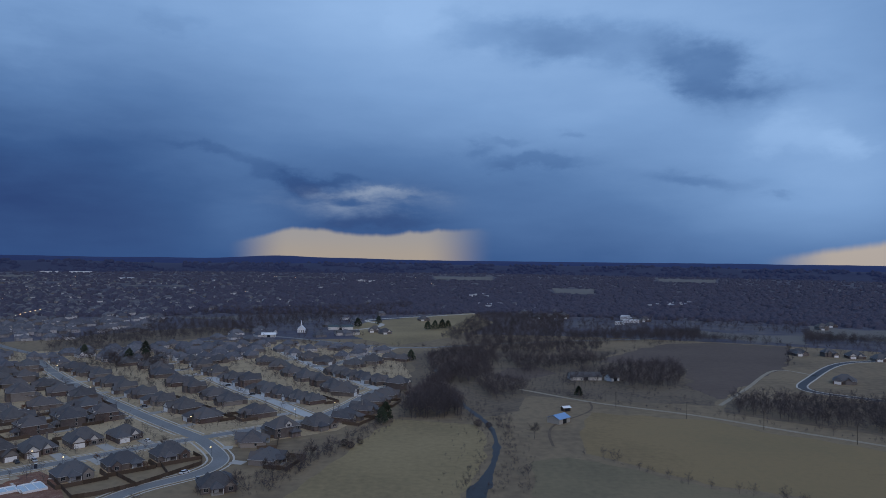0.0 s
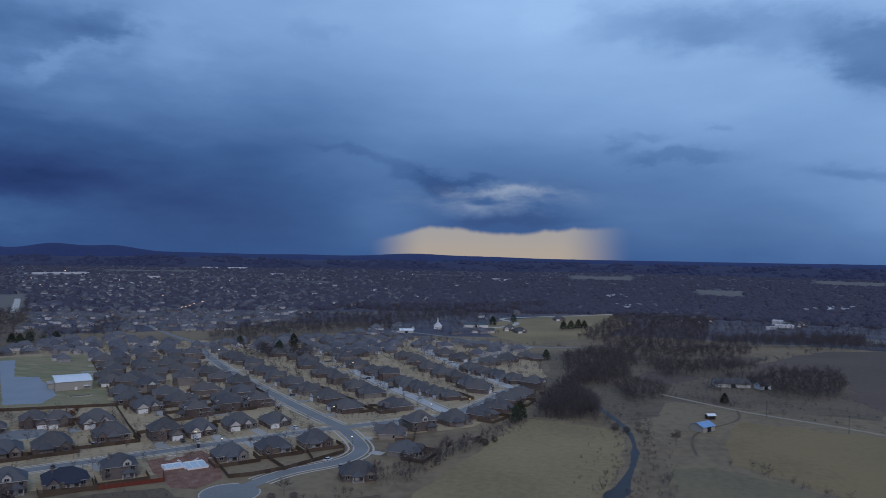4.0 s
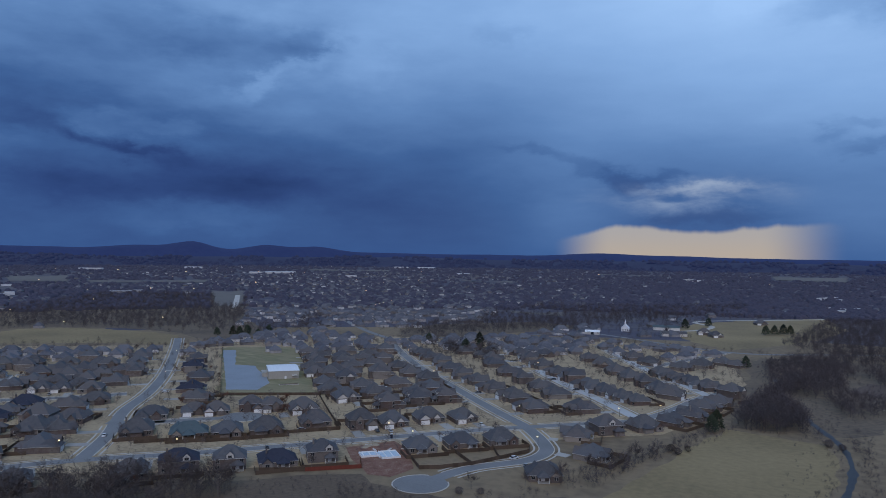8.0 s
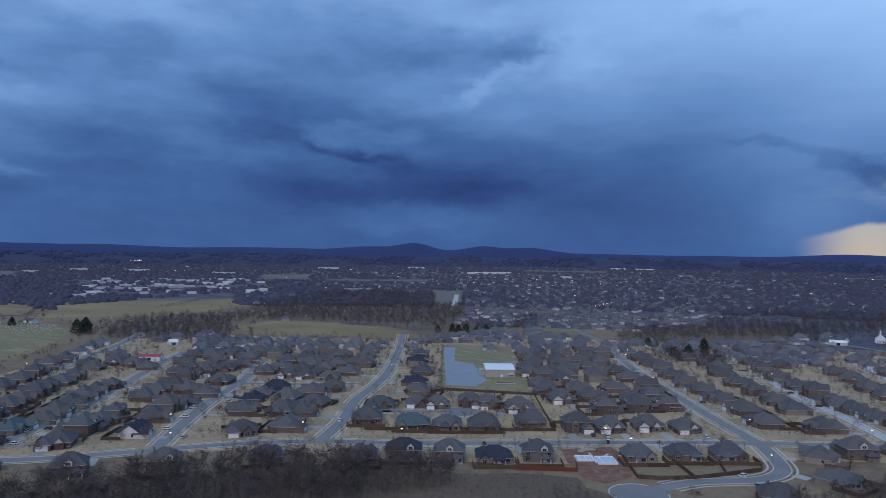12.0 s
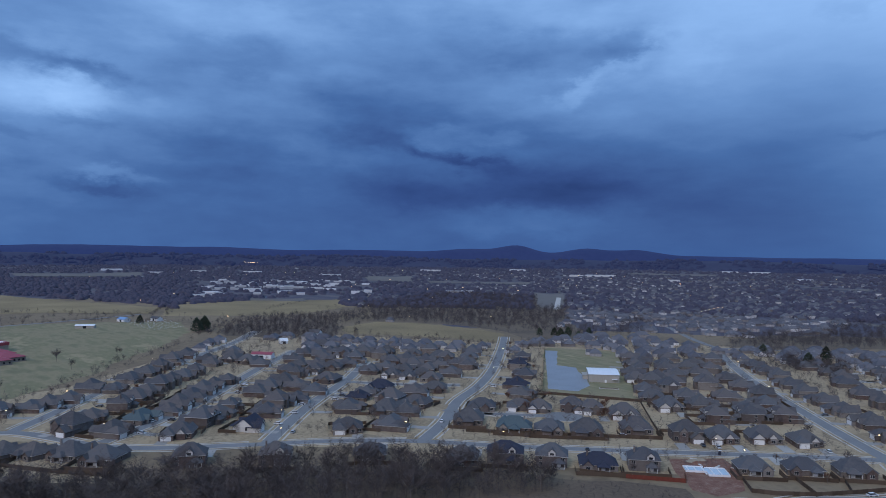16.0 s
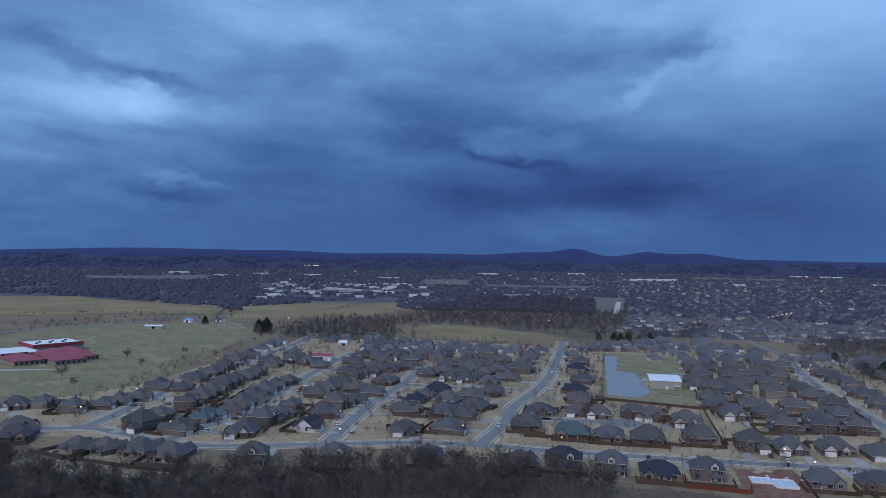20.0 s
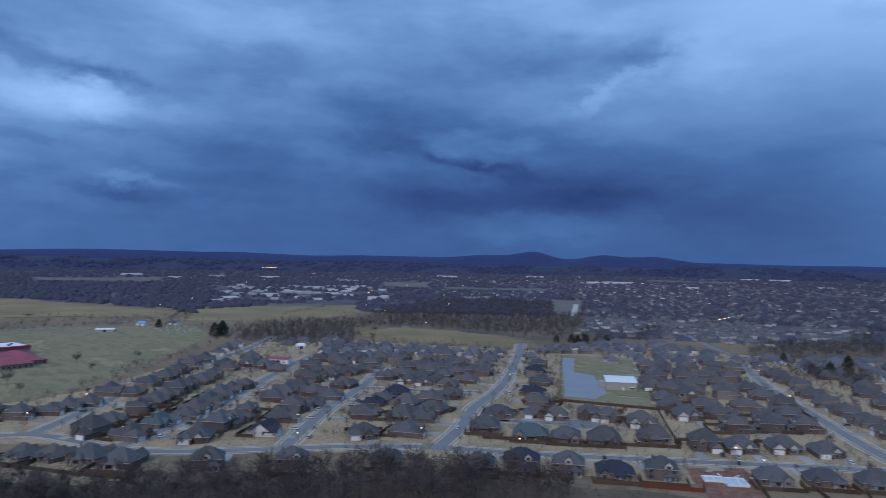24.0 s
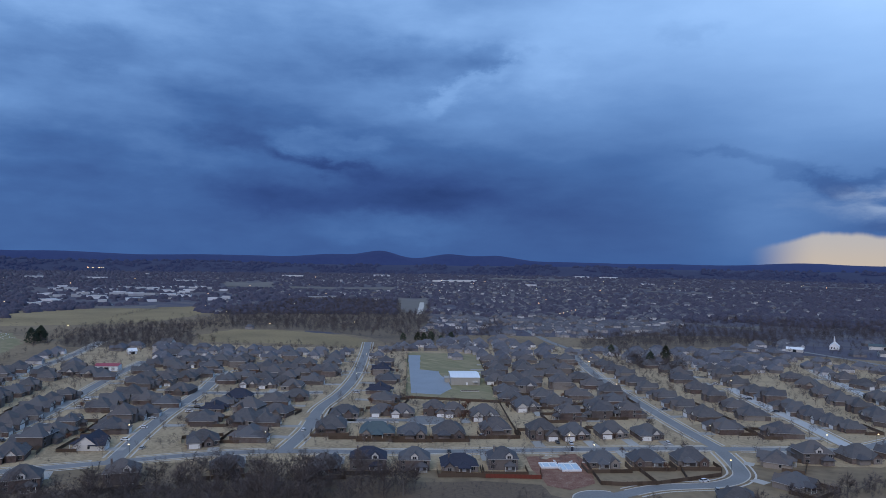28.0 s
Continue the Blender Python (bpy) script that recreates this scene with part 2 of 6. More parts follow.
M_GOLD = surface("golden_pasture", [(0.15, 0.102, 0.052), (0.24, 0.168, 0.080), (0.19, 0.142, 0.072)], 0.008, 0.95, fine=34, mixed=0.3, spread=0.95)
M_BROWN = surface("ploughed_soil", [(0.085, 0.060, 0.046), (0.112, 0.080, 0.062), (0.135, 0.098, 0.074)], 0.012, 0.95, fine=16, mixed=0.4)
M_LAWN = surface("dormant_lawn", [(0.155, 0.114, 0.072), (0.26, 0.192, 0.116), (0.40, 0.30, 0.18), (0.23, 0.171, 0.104), (0.54, 0.415, 0.26)], 0.05, 0.95, fine=9, mixed=0.6, cells=0.05)
# wooded land with the blue of far haze mixed into its colours
M_LAND_HAZED = surface("hazed_far_land", [(0.056, 0.054, 0.078), (0.070, 0.066, 0.090), (0.105, 0.094, 0.102), (0.17, 0.145, 0.128)], 0.005, 0.95, fine=6, mixed=0.5, spread=1.2)
M_FARFIELD = surface("far_dry_field", [(0.125, 0.112, 0.100), (0.17, 0.150, 0.128)], 0.004, 0.95)
M_SCRUB = surface("brown_scrub", [(0.070, 0.054, 0.040), (0.112, 0.084, 0.058), (0.165, 0.122, 0.080), (0.095, 0.074, 0.052)], 0.02, 0.95, fine=14, mixed=0.45)
M_PAVING = surface("blue_grey_paving", [(0.185, 0.205, 0.225), (0.235, 0.26, 0.285), (0.27, 0.295, 0.32)], 0.05, 0.7, fine=16)
M_ASPHALT = surface("new_asphalt", [(0.045, 0.046, 0.050), (0.065, 0.066, 0.070)], 0.05, 0.7, fine=20)
M_ROUGH = surface("rough_grass", [(0.105, 0.086, 0.052), (0.165, 0.132, 0.076), (0.21, 0.162, 0.092), (0.14, 0.116, 0.066)], 0.011, 0.95, fine=28, mixed=0.35)
M_LITTER = surface("leaf_litter", [(0.080, 0.058, 0.042), (0.125, 0.090, 0.060), (0.165, 0.122, 0.080)], 0.03, 0.95, fine=18)
M_CLAY = surface("red_clay", [(0.12, 0.058, 0.040), (0.18, 0.086, 0.058), (0.21, 0.11, 0.075), (0.27, 0.19, 0.14)], 0.25, 0.95, fine=6, spread=1.6)
M_ROAD = surface("worn_asphalt", [(0.14, 0.137, 0.132), (0.185, 0.182, 0.176), (0.225, 0.22, 0.213)], 0.05, 0.75, fine=20)
M_CONC = surface("worn_concrete_road", [(0.33, 0.325, 0.31), (0.40, 0.395, 0.38), (0.46, 0.455, 0.44)], 0.05, 0.75, fine=20)
M_KERB = surface("kerb_concrete", [(0.40, 0.365, 0.315), (0.52, 0.48, 0.42)], 0.3, 0.85)
M_DRIVE = surface("driveway_concrete", [(0.24, 0.225, 0.20), (0.31, 0.29, 0.26), (0.40, 0.375, 0.335)], 0.3, 0.8, pick="object")
M_DIRT = surface("gravel_track", [(0.24, 0.20, 0.145), (0.34, 0.29, 0.215)], 0.2, 0.95)
M_ROOF = surface("asphalt_shingle", [(0.044, 0.042, 0.044), (0.072, 0.067, 0.068), (0.105, 0.098, 0.096), (0.064, 0.065, 0.073), (0.115, 0.099, 0.092), (0.096, 0.098, 0.105), (0.058, 0.051, 0.050)], 0.5, 0.8, pick="object", fine=9, bump=0.3)
M_NAVY = surface("dark_slate_shingle", [(0.024, 0.027, 0.044), (0.040, 0.043, 0.062)], 0.5, 0.85, fine=9, bump=0.3)
M_TEAL = surface("green_grey_shingle", [(0.062, 0.088, 0.096), (0.085, 0.112, 0.118)], 0.5, 0.8, fine=9)
M_BRICK = surface("brick_wall", [(0.078, 0.060, 0.054), (0.108, 0.089, 0.081), (0.165, 0.146, 0.134), (0.100, 0.066, 0.056), (0.23, 0.212, 0.194), (0.125, 0.106, 0.096)], 0.5, 0.9, pick="object", fine=16, bump=0.3)
M_SIDING = surface("pale_siding", [(0.50, 0.48, 0.44), (0.62, 0.61, 0.58)], 0.4, 0.7, pick="object")
M_WHITE = surface("white_paint", [(0.70, 0.70, 0.68), (0.80, 0.80, 0.79)], 0.5, 0.55)
M_METAL_W = surface("white_metal_sheet", [(0.66, 0.68, 0.68), (0.78, 0.79, 0.79)], 0.15, 0.45, stretch=(6, 0.4, 1))
M_METAL_T = surface("tan_metal_sheet", [(0.33, 0.31, 0.27), (0.40, 0.38, 0.33)], 0.2, 0.5, stretch=(5, 5, 0.2))
M_METAL_B = surface("blue_metal_roof", [(0.14, 0.27, 0.47), (0.24, 0.38, 0.58)], 0.2, 0.4, stretch=(6, 0.4, 1))
M_METAL_R = surface("red_metal_roof", [(0.25, 0.045, 0.062), (0.33, 0.068, 0.085)], 0.1, 0.45, stretch=(6, 0.4, 1))
M_STONE = surface("grey_brown_masonry", [(0.23, 0.20, 0.17), (0.32, 0.285, 0.25)], 0.3, 0.9, fine=12)
M_FENCE = surface("weathered_board", [(0.052, 0.036, 0.024), (0.085, 0.060, 0.042), (0.11, 0.08, 0.058)], 0.7, 0.9, pick="object", stretch=(4, 4, 0.5))
M_FENCE_R = surface("red_stained_board", [(0.13, 0.034, 0.022), (0.19, 0.052, 0.034)], 0.7, 0.9, stretch=(4, 4, 0.5))
M_BARK = surface("bark", [(0.095, 0.080, 0.072), (0.140, 0.117, 0.105), (0.19, 0.160, 0.145)], 0.8, 0.95, pick="object")
M_TWIG = surface("bare_twigs", [(0.062, 0.051, 0.050), (0.090, 0.073, 0.069), (0.122, 0.098, 0.090)], 0.2, 0.95, pick="object")
M_RUST = surface("russet_leaves", [(0.11, 0.050, 0.032), (0.16, 0.075, 0.045), (0.20, 0.105, 0.066)], 0.4, 0.9, pick="object")
M_NEEDLE = surface("evergreen_needles", [(0.024, 0.036, 0.024), (0.042, 0.056, 0.034), (0.060, 0.072, 0.044)], 0.5, 0.9, pick="object")
M_WOODS = surface("winter_woods", [(0.048, 0.041, 0.045), (0.070, 0.059, 0.061), (0.098, 0.080, 0.079), (0.058, 0.050, 0.053)], 0.012, 0.95, fine=10)
# winter woods shifted towards blue: distance haze put into the base colour
M_WOODS_HAZED = surface("far_woods", [(0.036, 0.037, 0.060), (0.052, 0.051, 0.078), (0.076, 0.070, 0.094), (0.046, 0.046, 0.070)], 0.02, 0.95, fine=14, mixed=0.6, bump=1.0)
for node in M_WOODS_HAZED.node_tree.nodes:
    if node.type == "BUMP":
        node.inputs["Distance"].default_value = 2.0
M_CREEK = surface("creek_water", [(0.030, 0.032, 0.036), (0.060, 0.060, 0.062)], 0.12, 0.45)
M_CREEK.node_tree.nodes["Principled BSDF"].inputs["Specular IOR Level"].default_value = 0.08
M_GLASS = surface("dark_window_glass", [(0.015, 0.018, 0.022), (0.03, 0.034, 0.04)], 0.3, 0.08)
M_CAR = surface("car_paint", [(0.012, 0.012, 0.014), (0.05, 0.055, 0.065), (0.60, 0.61, 0.62), (0.70, 0.70, 0.70), (0.22, 0.23, 0.25)], 0.3, 0.3, pick="object")
M_TYRE = surface("tyre_rubber", [(0.012, 0.012, 0.012), (0.022, 0.022, 0.022)], 2, 0.9)
M_POLE = surface("wooden_pole", [(0.07, 0.055, 0.043), (0.12, 0.095, 0.075)], 1, 0.9)
M_STEEL = surface("dark_steel", [(0.06, 0.06, 0.062), (0.09, 0.09, 0.09)], 1, 0.5, metal=0.6)
M_SLAB = surface("new_slab", [(0.34, 0.43, 0.50), (0.48, 0.57, 0.63)], 0.3, 0.7)
M_LAMP = glow("warm_lamp", (1.0, 0.55, 0.20), 5.0)
M_LAMPW = glow("pale_lamp", (1.0, 0.68, 0.26), 3.5)
# roof tones vary by house; their blue-grey cast is haze put into the colour
M_ROOF_HAZED = surface("hazed_roofs", [(0.060, 0.062, 0.078), (0.095, 0.096, 0.110), (0.14, 0.138, 0.148), (0.08, 0.083, 0.098), (0.22, 0.22, 0.23)], 0.4, 0.9, pick="island")
M_FARWALL = surface("far_walls", [(0.11, 0.10, 0.102), (0.19, 0.175, 0.17), (0.42, 0.41, 0.41), (0.85, 0.85, 0.85)], 0.4, 0.9, pick="island")


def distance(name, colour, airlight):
    """Material for far hills: the blue haze before them is put into its emission."""
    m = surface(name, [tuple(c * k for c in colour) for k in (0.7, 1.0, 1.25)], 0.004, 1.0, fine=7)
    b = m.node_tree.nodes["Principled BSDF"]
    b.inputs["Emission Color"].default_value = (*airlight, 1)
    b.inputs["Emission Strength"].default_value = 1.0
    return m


M_RISES_HAZED = distance("hazed_rises", (0.034, 0.031, 0.036), (0.003, 0.008, 0.038))
M_HILLS_HAZED = distance("hazed_hills", (0.020, 0.021, 0.028), (0.005, 0.014, 0.074))
M_TRIM = surface("pale_trim", [(0.26, 0.245, 0.225), (0.52, 0.505, 0.48)], 0.4, 0.7, pick="object")


# ---- mesh helpers ----
rng = random.Random(7)


def link_mesh(name, bm, materials, parent=None, label=""):
    me = bpy.data.meshes.new(name)
    bm.to_mesh(me)
    bm.free()
    for m in materials if isinstance(materials, (list, tuple)) else (materials,):
        me.materials.append(m)
    ob = new(name, me)
    ob.parent = parent
    if label:
        ob["label"] = label
    return ob


def part(name, bm, material, parent, label=""):
    return link_mesh(name, bm, material, parent, label)


def empty(name, at=(0, 0, 0), turn=0.0):
    ob = new(name)
    ob.empty_display_size = 0.5
    ob.matrix_basis = pose(*at, 0, 0, turn)
    return ob


def face(bm, pts, mi=0):
    f = bm.faces.new([bm.verts.new(p) for p in pts])
    f.material_index = mi
    return f


def box(bm, x0, x1, y0, y1, z0, z1, mi=0):
    v = [bm.verts.new((x, y, z)) for z in (z0, z1) for y in (y0, y1) for x in (x0, x1)]
    for q in ((0, 2, 3, 1), (4, 5, 7, 6), (0, 1, 5, 4), (2, 6, 7, 3), (0, 4, 6, 2), (1, 3, 7, 5)):
        f = bm.faces.new([v[i] for i in q])
        f.material_index = mi


def solid(bm, low, high):
    """A closed solid between two rings of the same number of points."""
    a, b = [bm.verts.new(p) for p in low], [bm.verts.new(p) for p in high]
    n = len(a)
    bm.faces.new(a[::-1])
    bm.faces.new(b)
    for i in range(n):
        bm.faces.new((a[i], a[(i + 1) % n], b[(i + 1) % n], b[i]))


def hip(bm, x0, x1, y0, y1, z, h, over=0.45, trim=0):
    """A hipped roof with a fascia over a rectangle of wall tops."""
    x0, x1, y0, y1 = x0 - over, x1 + over, y0 - over, y1 + over
    w, d = x1 - x0, y1 - y0
    box(bm, x0, x1, y0, y1, z - 0.22, z, trim)
    c = [bm.verts.new(p) for p in ((x0, y0, z + 0.003), (x1, y0, z + 0.003), (x1, y1, z + 0.003), (x0, y1, z + 0.003))]
    if w >= d:
        k = min(d / 2, w / 2 - 0.3)
        r = [bm.verts.new((x0 + k, (y0 + y1) / 2, z + h)), bm.verts.new((x1 - k, (y0 + y1) / 2, z + h))]
        quads = ((c[0], c[1], r[1], r[0]), (c[1], c[2], r[1]), (c[2], c[3], r[0], r[1]), (c[3], c[0], r[0]))
    else:
        k = min(w / 2, d / 2 - 0.3)
        r = [bm.verts.new(((x0 + x1) / 2, y0 + k, z + h)), bm.verts.new(((x0 + x1) / 2, y1 - k, z + h))]
        quads = ((c[0], c[1], r[0]), (c[1], c[2], r[1], r[0]), (c[2], c[3], r[1]), (c[3], c[0], r[0], r[1]))
    for q in quads:
        bm.faces.new(q)


def gable_roof(bm, x0, x1, y0, y1, z, h, along="y", over=0.4, thick=0.2):
    """Two sloping slabs; the ridge runs along y or x."""
    if along == "x":
        x0, x1, y0, y1 = y0, y1, x0, x1

    def p(x, y, zz):
        return (y, x, zz) if along == "x" else (x, y, zz)
    xm, s = (x0 + x1) / 2, h / ((x1 - x0) / 2)
    y0, y1 = y0 - over, y1 + over
    for xe, sg in ((x0 - over, 1), (x1 + over, -1)):
        ze = z - over * s
        low = [p(xe, y0, ze), p(xm, y0, z + h), p(xm, y1, z + h), p(xe, y1, ze)]
        high = [(a, b, c + thick) for a, b, c in low]
        solid(bm, low, high)


def gable_wall(bm, x0, x1, y, z, h, t=0.15, along="y"):
    """The triangular wall under a gable."""
    tri = [(x0, z), (x1, z), ((x0 + x1) / 2, z + h - 0.03)]
    if along == "y":
        solid(bm, [(a, y, c) for a, c in tri], [(a, y + t, c) for a, c in tri])
    else:
        solid(bm, [(y, a, c) for a, c in tri], [(y + t, a, c) for a, c in tri])


def tube(bm, a, b, ra, rb, n=5):
    a, b = Vector(a), Vector(b)
    d = (b - a).normalized()
    s = d.orthogonal().normalized()
    t = d.cross(s)
    ring = lambda c, r: [bm.verts.new(c + (s * math.cos(2 * math.pi * i / n) + t * math.sin(2 * math.pi * i / n)) * r) for i in range(n)]
    va, vb = ring(a, ra), ring(b, rb)
    for i in range(n):
        bm.faces.new((va[i], va[(i + 1) % n], vb[(i + 1) % n], vb[i]))
    bm.faces.new(vb)
    bm.faces.new(va[::-1])


# ---- the land ----
# far ridges: heading, half width, height in degrees over the level line
RIDGES = ((78, 9, 0.42), (68, 4, 0.22), (58, 6, 0.24), (45, 1.7, 0.58), (48.5, 3.0, 0.34), (39.6, 1.9, 0.46), (35.8, 2.2, 0.40), (13, 3.5, 0.24), (7, 3, 0.10), (-24, 8, 0.03), (42, 14, 0.10))
LOW_RIDGES = ((84, 6, 0.25), (72, 5, 0.2), (60, 5, 0.15), (30, 8, 0.12), (5, 10, 0.1), (-15, 8, 0.12))


def land_z(x, y):
    """Height of the land: all but level as far as the hills."""
    r = math.hypot(x, y)
    if r < 1500:
        return 0.0
    return min(1, (r - 1500) / 1500) * (4.0 + 5.0 * noise.noise((x * 0.0013, y * 0.0013, 0)))


def build_ground():
    rings = [0.0] + [60 * 1.075 ** i for i in range(61)]
    rings = [r for r in rings if r < 4900] + [4900, 4960]
    n = 360
    verts, faces = [(0, 0, 0)], []
    for r in rings[1:]:
        for i in range(n):
            a = 2 * math.pi * i / n
            x, y = -r * math.sin(a), r * math.cos(a)
            z = land_z(x, y)
            verts.append((x, y, z))
    for i in range(n):
        faces.append((0, 1 + i, 1 + (i + 1) % n))
    for k in range(len(rings) - 2):
        for i in range(n):
            a, b = 1 + k * n + i, 1 + k * n + (i + 1) % n
            faces.append((a, a + n, b + n, b))
    me = bpy.data.meshes.new("ground")
    me.from_pydata(verts, [], faces)
    me.materials.append(M_GROUND)
    me.materials.append(M_LAND_HAZED)
    for p in me.polygons:
        p.use_smooth = True
        c = p.center
        # far off, the ground takes the material with haze in its colour
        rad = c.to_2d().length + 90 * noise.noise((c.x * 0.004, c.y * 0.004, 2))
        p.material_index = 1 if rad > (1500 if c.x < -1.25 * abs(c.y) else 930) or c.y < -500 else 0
    me.flip_normals()
    return tagged(new("ground", me), "wide land of dormant tan winter grass, haze-tinted far off", "ground", kind="structure")


build_ground()


def hills(name, near, far, level, bumps, material, label):
    """A ring of hills all round, rising from the level land."""
    bm = bmesh.new()
    n, steps, rows = 720, 7, []
    for i in range(n):
        az = 360 * i / n - 180
        deg = level + sum(h * math.exp(-((az - a) / w) ** 2) for a, w, h in bumps)
        deg += 0.05 * noise.noise((az * 0.25, level * 9, 3)) + 0.02 * noise.noise((az * 1.3, level * 9, 7))
        col = []
        for k in range(steps):
            t = k / (steps - 1)
            rad = near + (far - near) * t
            top = 100 + far * math.tan(radians(deg))
            s = t * t * (3 - 2 * t)
            x, y = -rad * math.sin(radians(az)), rad * math.cos(radians(az))
            bump = 5 * (1 - t) * t * 4 * noise.noise((x * 0.006, y * 0.006, 1))
            col.append(bm.verts.new((x, y, -2 + (top + 2) * s + bump)))
        rows.append(col)
    for i in range(n):
        a, b = rows[i], rows[(i + 1) % n]
        for k in range(steps - 1):
            bm.faces.new((a[k], b[k], b[k + 1], a[k + 1])).smooth = True
    return tagged(link_mesh(name, bm, material), label, "hills", kind="structure")


# both rings carry the haze as a blue glow of their own
hills("backdrop_low_hills", 4150, 4600, -0.62, LOW_RIDGES, M_RISES_HAZED, "low wooded rises before the hills, tinted with blue haze")
hills("backdrop_hills", 4620, 4900, -0.22, RIDGES, M_HILLS_HAZED, "long wooded hills on the horizon, glowing with put-in blue haze")


def sheet(name, points, z, material, label, category="field"):
    """A flat patch of land with a slightly wandering edge."""
    bm = bmesh.new()
    pts = []
    for i, p in enumerate(points):
        q = points[(i + 1) % len(points)]
        steps = max(1, min(60, int(math.dist(p, q) / 7)))
        for k in range(steps):
            x, y = p[0] + (q[0] - p[0]) * k / steps, p[1] + (q[1] - p[1]) * k / steps
            w = 1.2 if category in ("pavement", "building lot", "lawn") else min(7.0, math.dist(p, q) * 0.07)
            pts.append((x + w * noise.noise((x * 0.06, y * 0.06, 1)), y + w * noise.noise((x * 0.06, y * 0.06, 5))))
    f = bm.faces.new([bm.verts.new((x, y, z + land_z(x, y))) for x, y in pts])
    if f.normal.z < 0 or f.calc_area() >= 0:
        bm.normal_update()
        if f.normal.z < 0:
            f.normal_flip()
    bmesh.ops.triangulate(bm, faces=bm.faces[:])
    return tagged(link_mesh(name, bm, material), label, category, kind="structure")


sheet("pasture", [(-66, 290), (-57, 327), (-43, 386), (-29, 440), (3, 432), (22, 428), (24, 380), (17, 330), (9, 300), (4, 190), (-60, 190)], 0.05, M_FIELD, "dry tan pasture beside the creek")
sheet("golden_field", [(98, 466), (162, 446), (236, 378), (300, 310), (330, 230), (210, 270), (168, 300), (118, 320), (74, 368), (82, 420)], 0.06, M_GOLD, "golden dry hayfield by the gravel track")
sheet("lower_field", [(66, 362), (118, 314), (200, 280), (240, 200), (60, 150), (38, 300), (46, 352)], 0.05, M_ROUGH, "dull greenish rough pasture")
sheet("scrub", [(-26, 446), (-36, 520), (-24, 600), (-30, 690), (-20, 760), (60, 775), (150, 790), (190, 770), (150, 702), (180, 680), (225, 660), (196, 560), (200, 514), (186, 490), (108, 508), (60, 520), (52, 470), (36, 452)], 0.03, M_SCRUB, "dark brown scrub and leaf litter by the creek", "scrub")
sheet("wood_edge", [(-400, 722), (-384, 742), (-334, 786), (-262, 905), (-235, 965), (-330, 985), (-430, 880), (-440, 800)], 0.03, M_SCRUB, "brown leaf litter under bare trees behind the houses", "woodland floor")
sheet("belt_floor", [(-850, 560), (-1103, 725), (-1322, 1097), (-1000, 1151), (-700, 800), (-600, 720), (-535, 640), (-560, 580), (-640, 622), (-720, 625), (-790, 605)], 0.03, M_SCRUB, "dark brown floor of a belt of bare woods", "woodland floor")
sheet("thicket_floor", [(-790, 320), (-850, 335), (-930, 400), (-960, 470), (-900, 520), (-852, 503), (-750, 446), (-700, 410), (-720, 385)], 0.06, M_SCRUB, "dark brown floor under a thicket of bare trees", "woodland floor")
sheet("hedge_bank", [(187, 468), (255, 412), (345, 335), (360, 420), (310, 505), (205, 514)], 0.035, M_SCRUB, "dark brown floor of a narrow wood", "scrub")
sheet("brown_field", [(150, 700), (200, 770), (267, 850), (330, 870), (408, 835), (330, 680), (200, 514), (196, 560), (225, 660), (180, 680)], 0.05, M_BROWN, "bare brown ploughed field")
sheet("meadow", [(-801, 478), (-735, 447), (-690, 485), (-636, 522), (-562, 543), (-580, 566), (-630, 606), (-714, 612), (-787, 592), (-832, 553)], 0.05, M_FIELD, "long tan meadow behind the houses")
sheet("school_field", [(-592, -40), (-560, 30), (-541, 74), (-585, 118), (-621, 152), (-640, 155), (-738, 232), (-850, 300), (-975, 330), (-1023, 243), (-1046, 141), (-985, 60), (-937, 35), (-930, -60)], 0.05, M_GREEN, "olive and tan playing field by the school")
sheet("far_meadow", [(-1742, 75), (-1690, 205), (-1363, 324), (-1219, 383), (-1120, 330), (-1216, 204), (-1234, 53), (-1240, -80), (-1760, -120)], 0.4, M_FIELD, "wide far pasture")
sheet("far_pasture", [(-1252, 403), (-1320, 491), (-1285, 600), (-1246, 778), (-1112, 706), (-1001, 530), (-1020, 440), (-1073, 337)], 0.04, M_FIELD, "far tan pasture between woods")
sheet("church_field", [(-116, 1095), (-60, 1180), (58, 1300), (80, 1100), (36, 950), (-20, 850), (-53, 806), (-98, 868), (-135, 960)], 0.05, M_FIELD, "open field behind the church")
sheet("basin_lot_grass", [(-512, 555), (-346, 372), (-287, 406), (-450, 593)], 0.05, M_GREEN, "grass lot round the white building")
sheet("clearing", [(42, 600), (60, 650), (90, 660), (100, 620), (70, 590)], 0.05, M_BROWN, "brown clearing with brush")
sheet("wood_floor", [(-452, 20), (-405, 36), (-376, 52), (-345, 82), (-312, 130), (-280, 180), (-255, 208), (-232, 228), (-205, 244), (-192, 258), (-170, 272), (-158, 264), (-120, 262), (-80, 285), (-70, 250), (-110, 190), (-160, 120), (-200, 30), (-270, -60), (-450, -60)], 0.05, M_LITTER, "brown leaf litter and rough grass under bare trees", "woodland floor")
sheet("street_block", [(-446, 20), (-420, 60), (-400, 75), (-370, 100), (-340, 150), (-300, 205), (-270, 215), (-200, 270), (-130, 340), (-110, 370), (-60, 410), (-30, 500), (-20, 570), (-60, 800), (-200, 830), (-420, 720), (-560, 590), (-560, 545), (-700, 450), (-800, 380), (-700, 250), (-560, 110), (-530, 20)], 0.02, M_LAWN, "tan dormant lawns between the houses", "lawn")


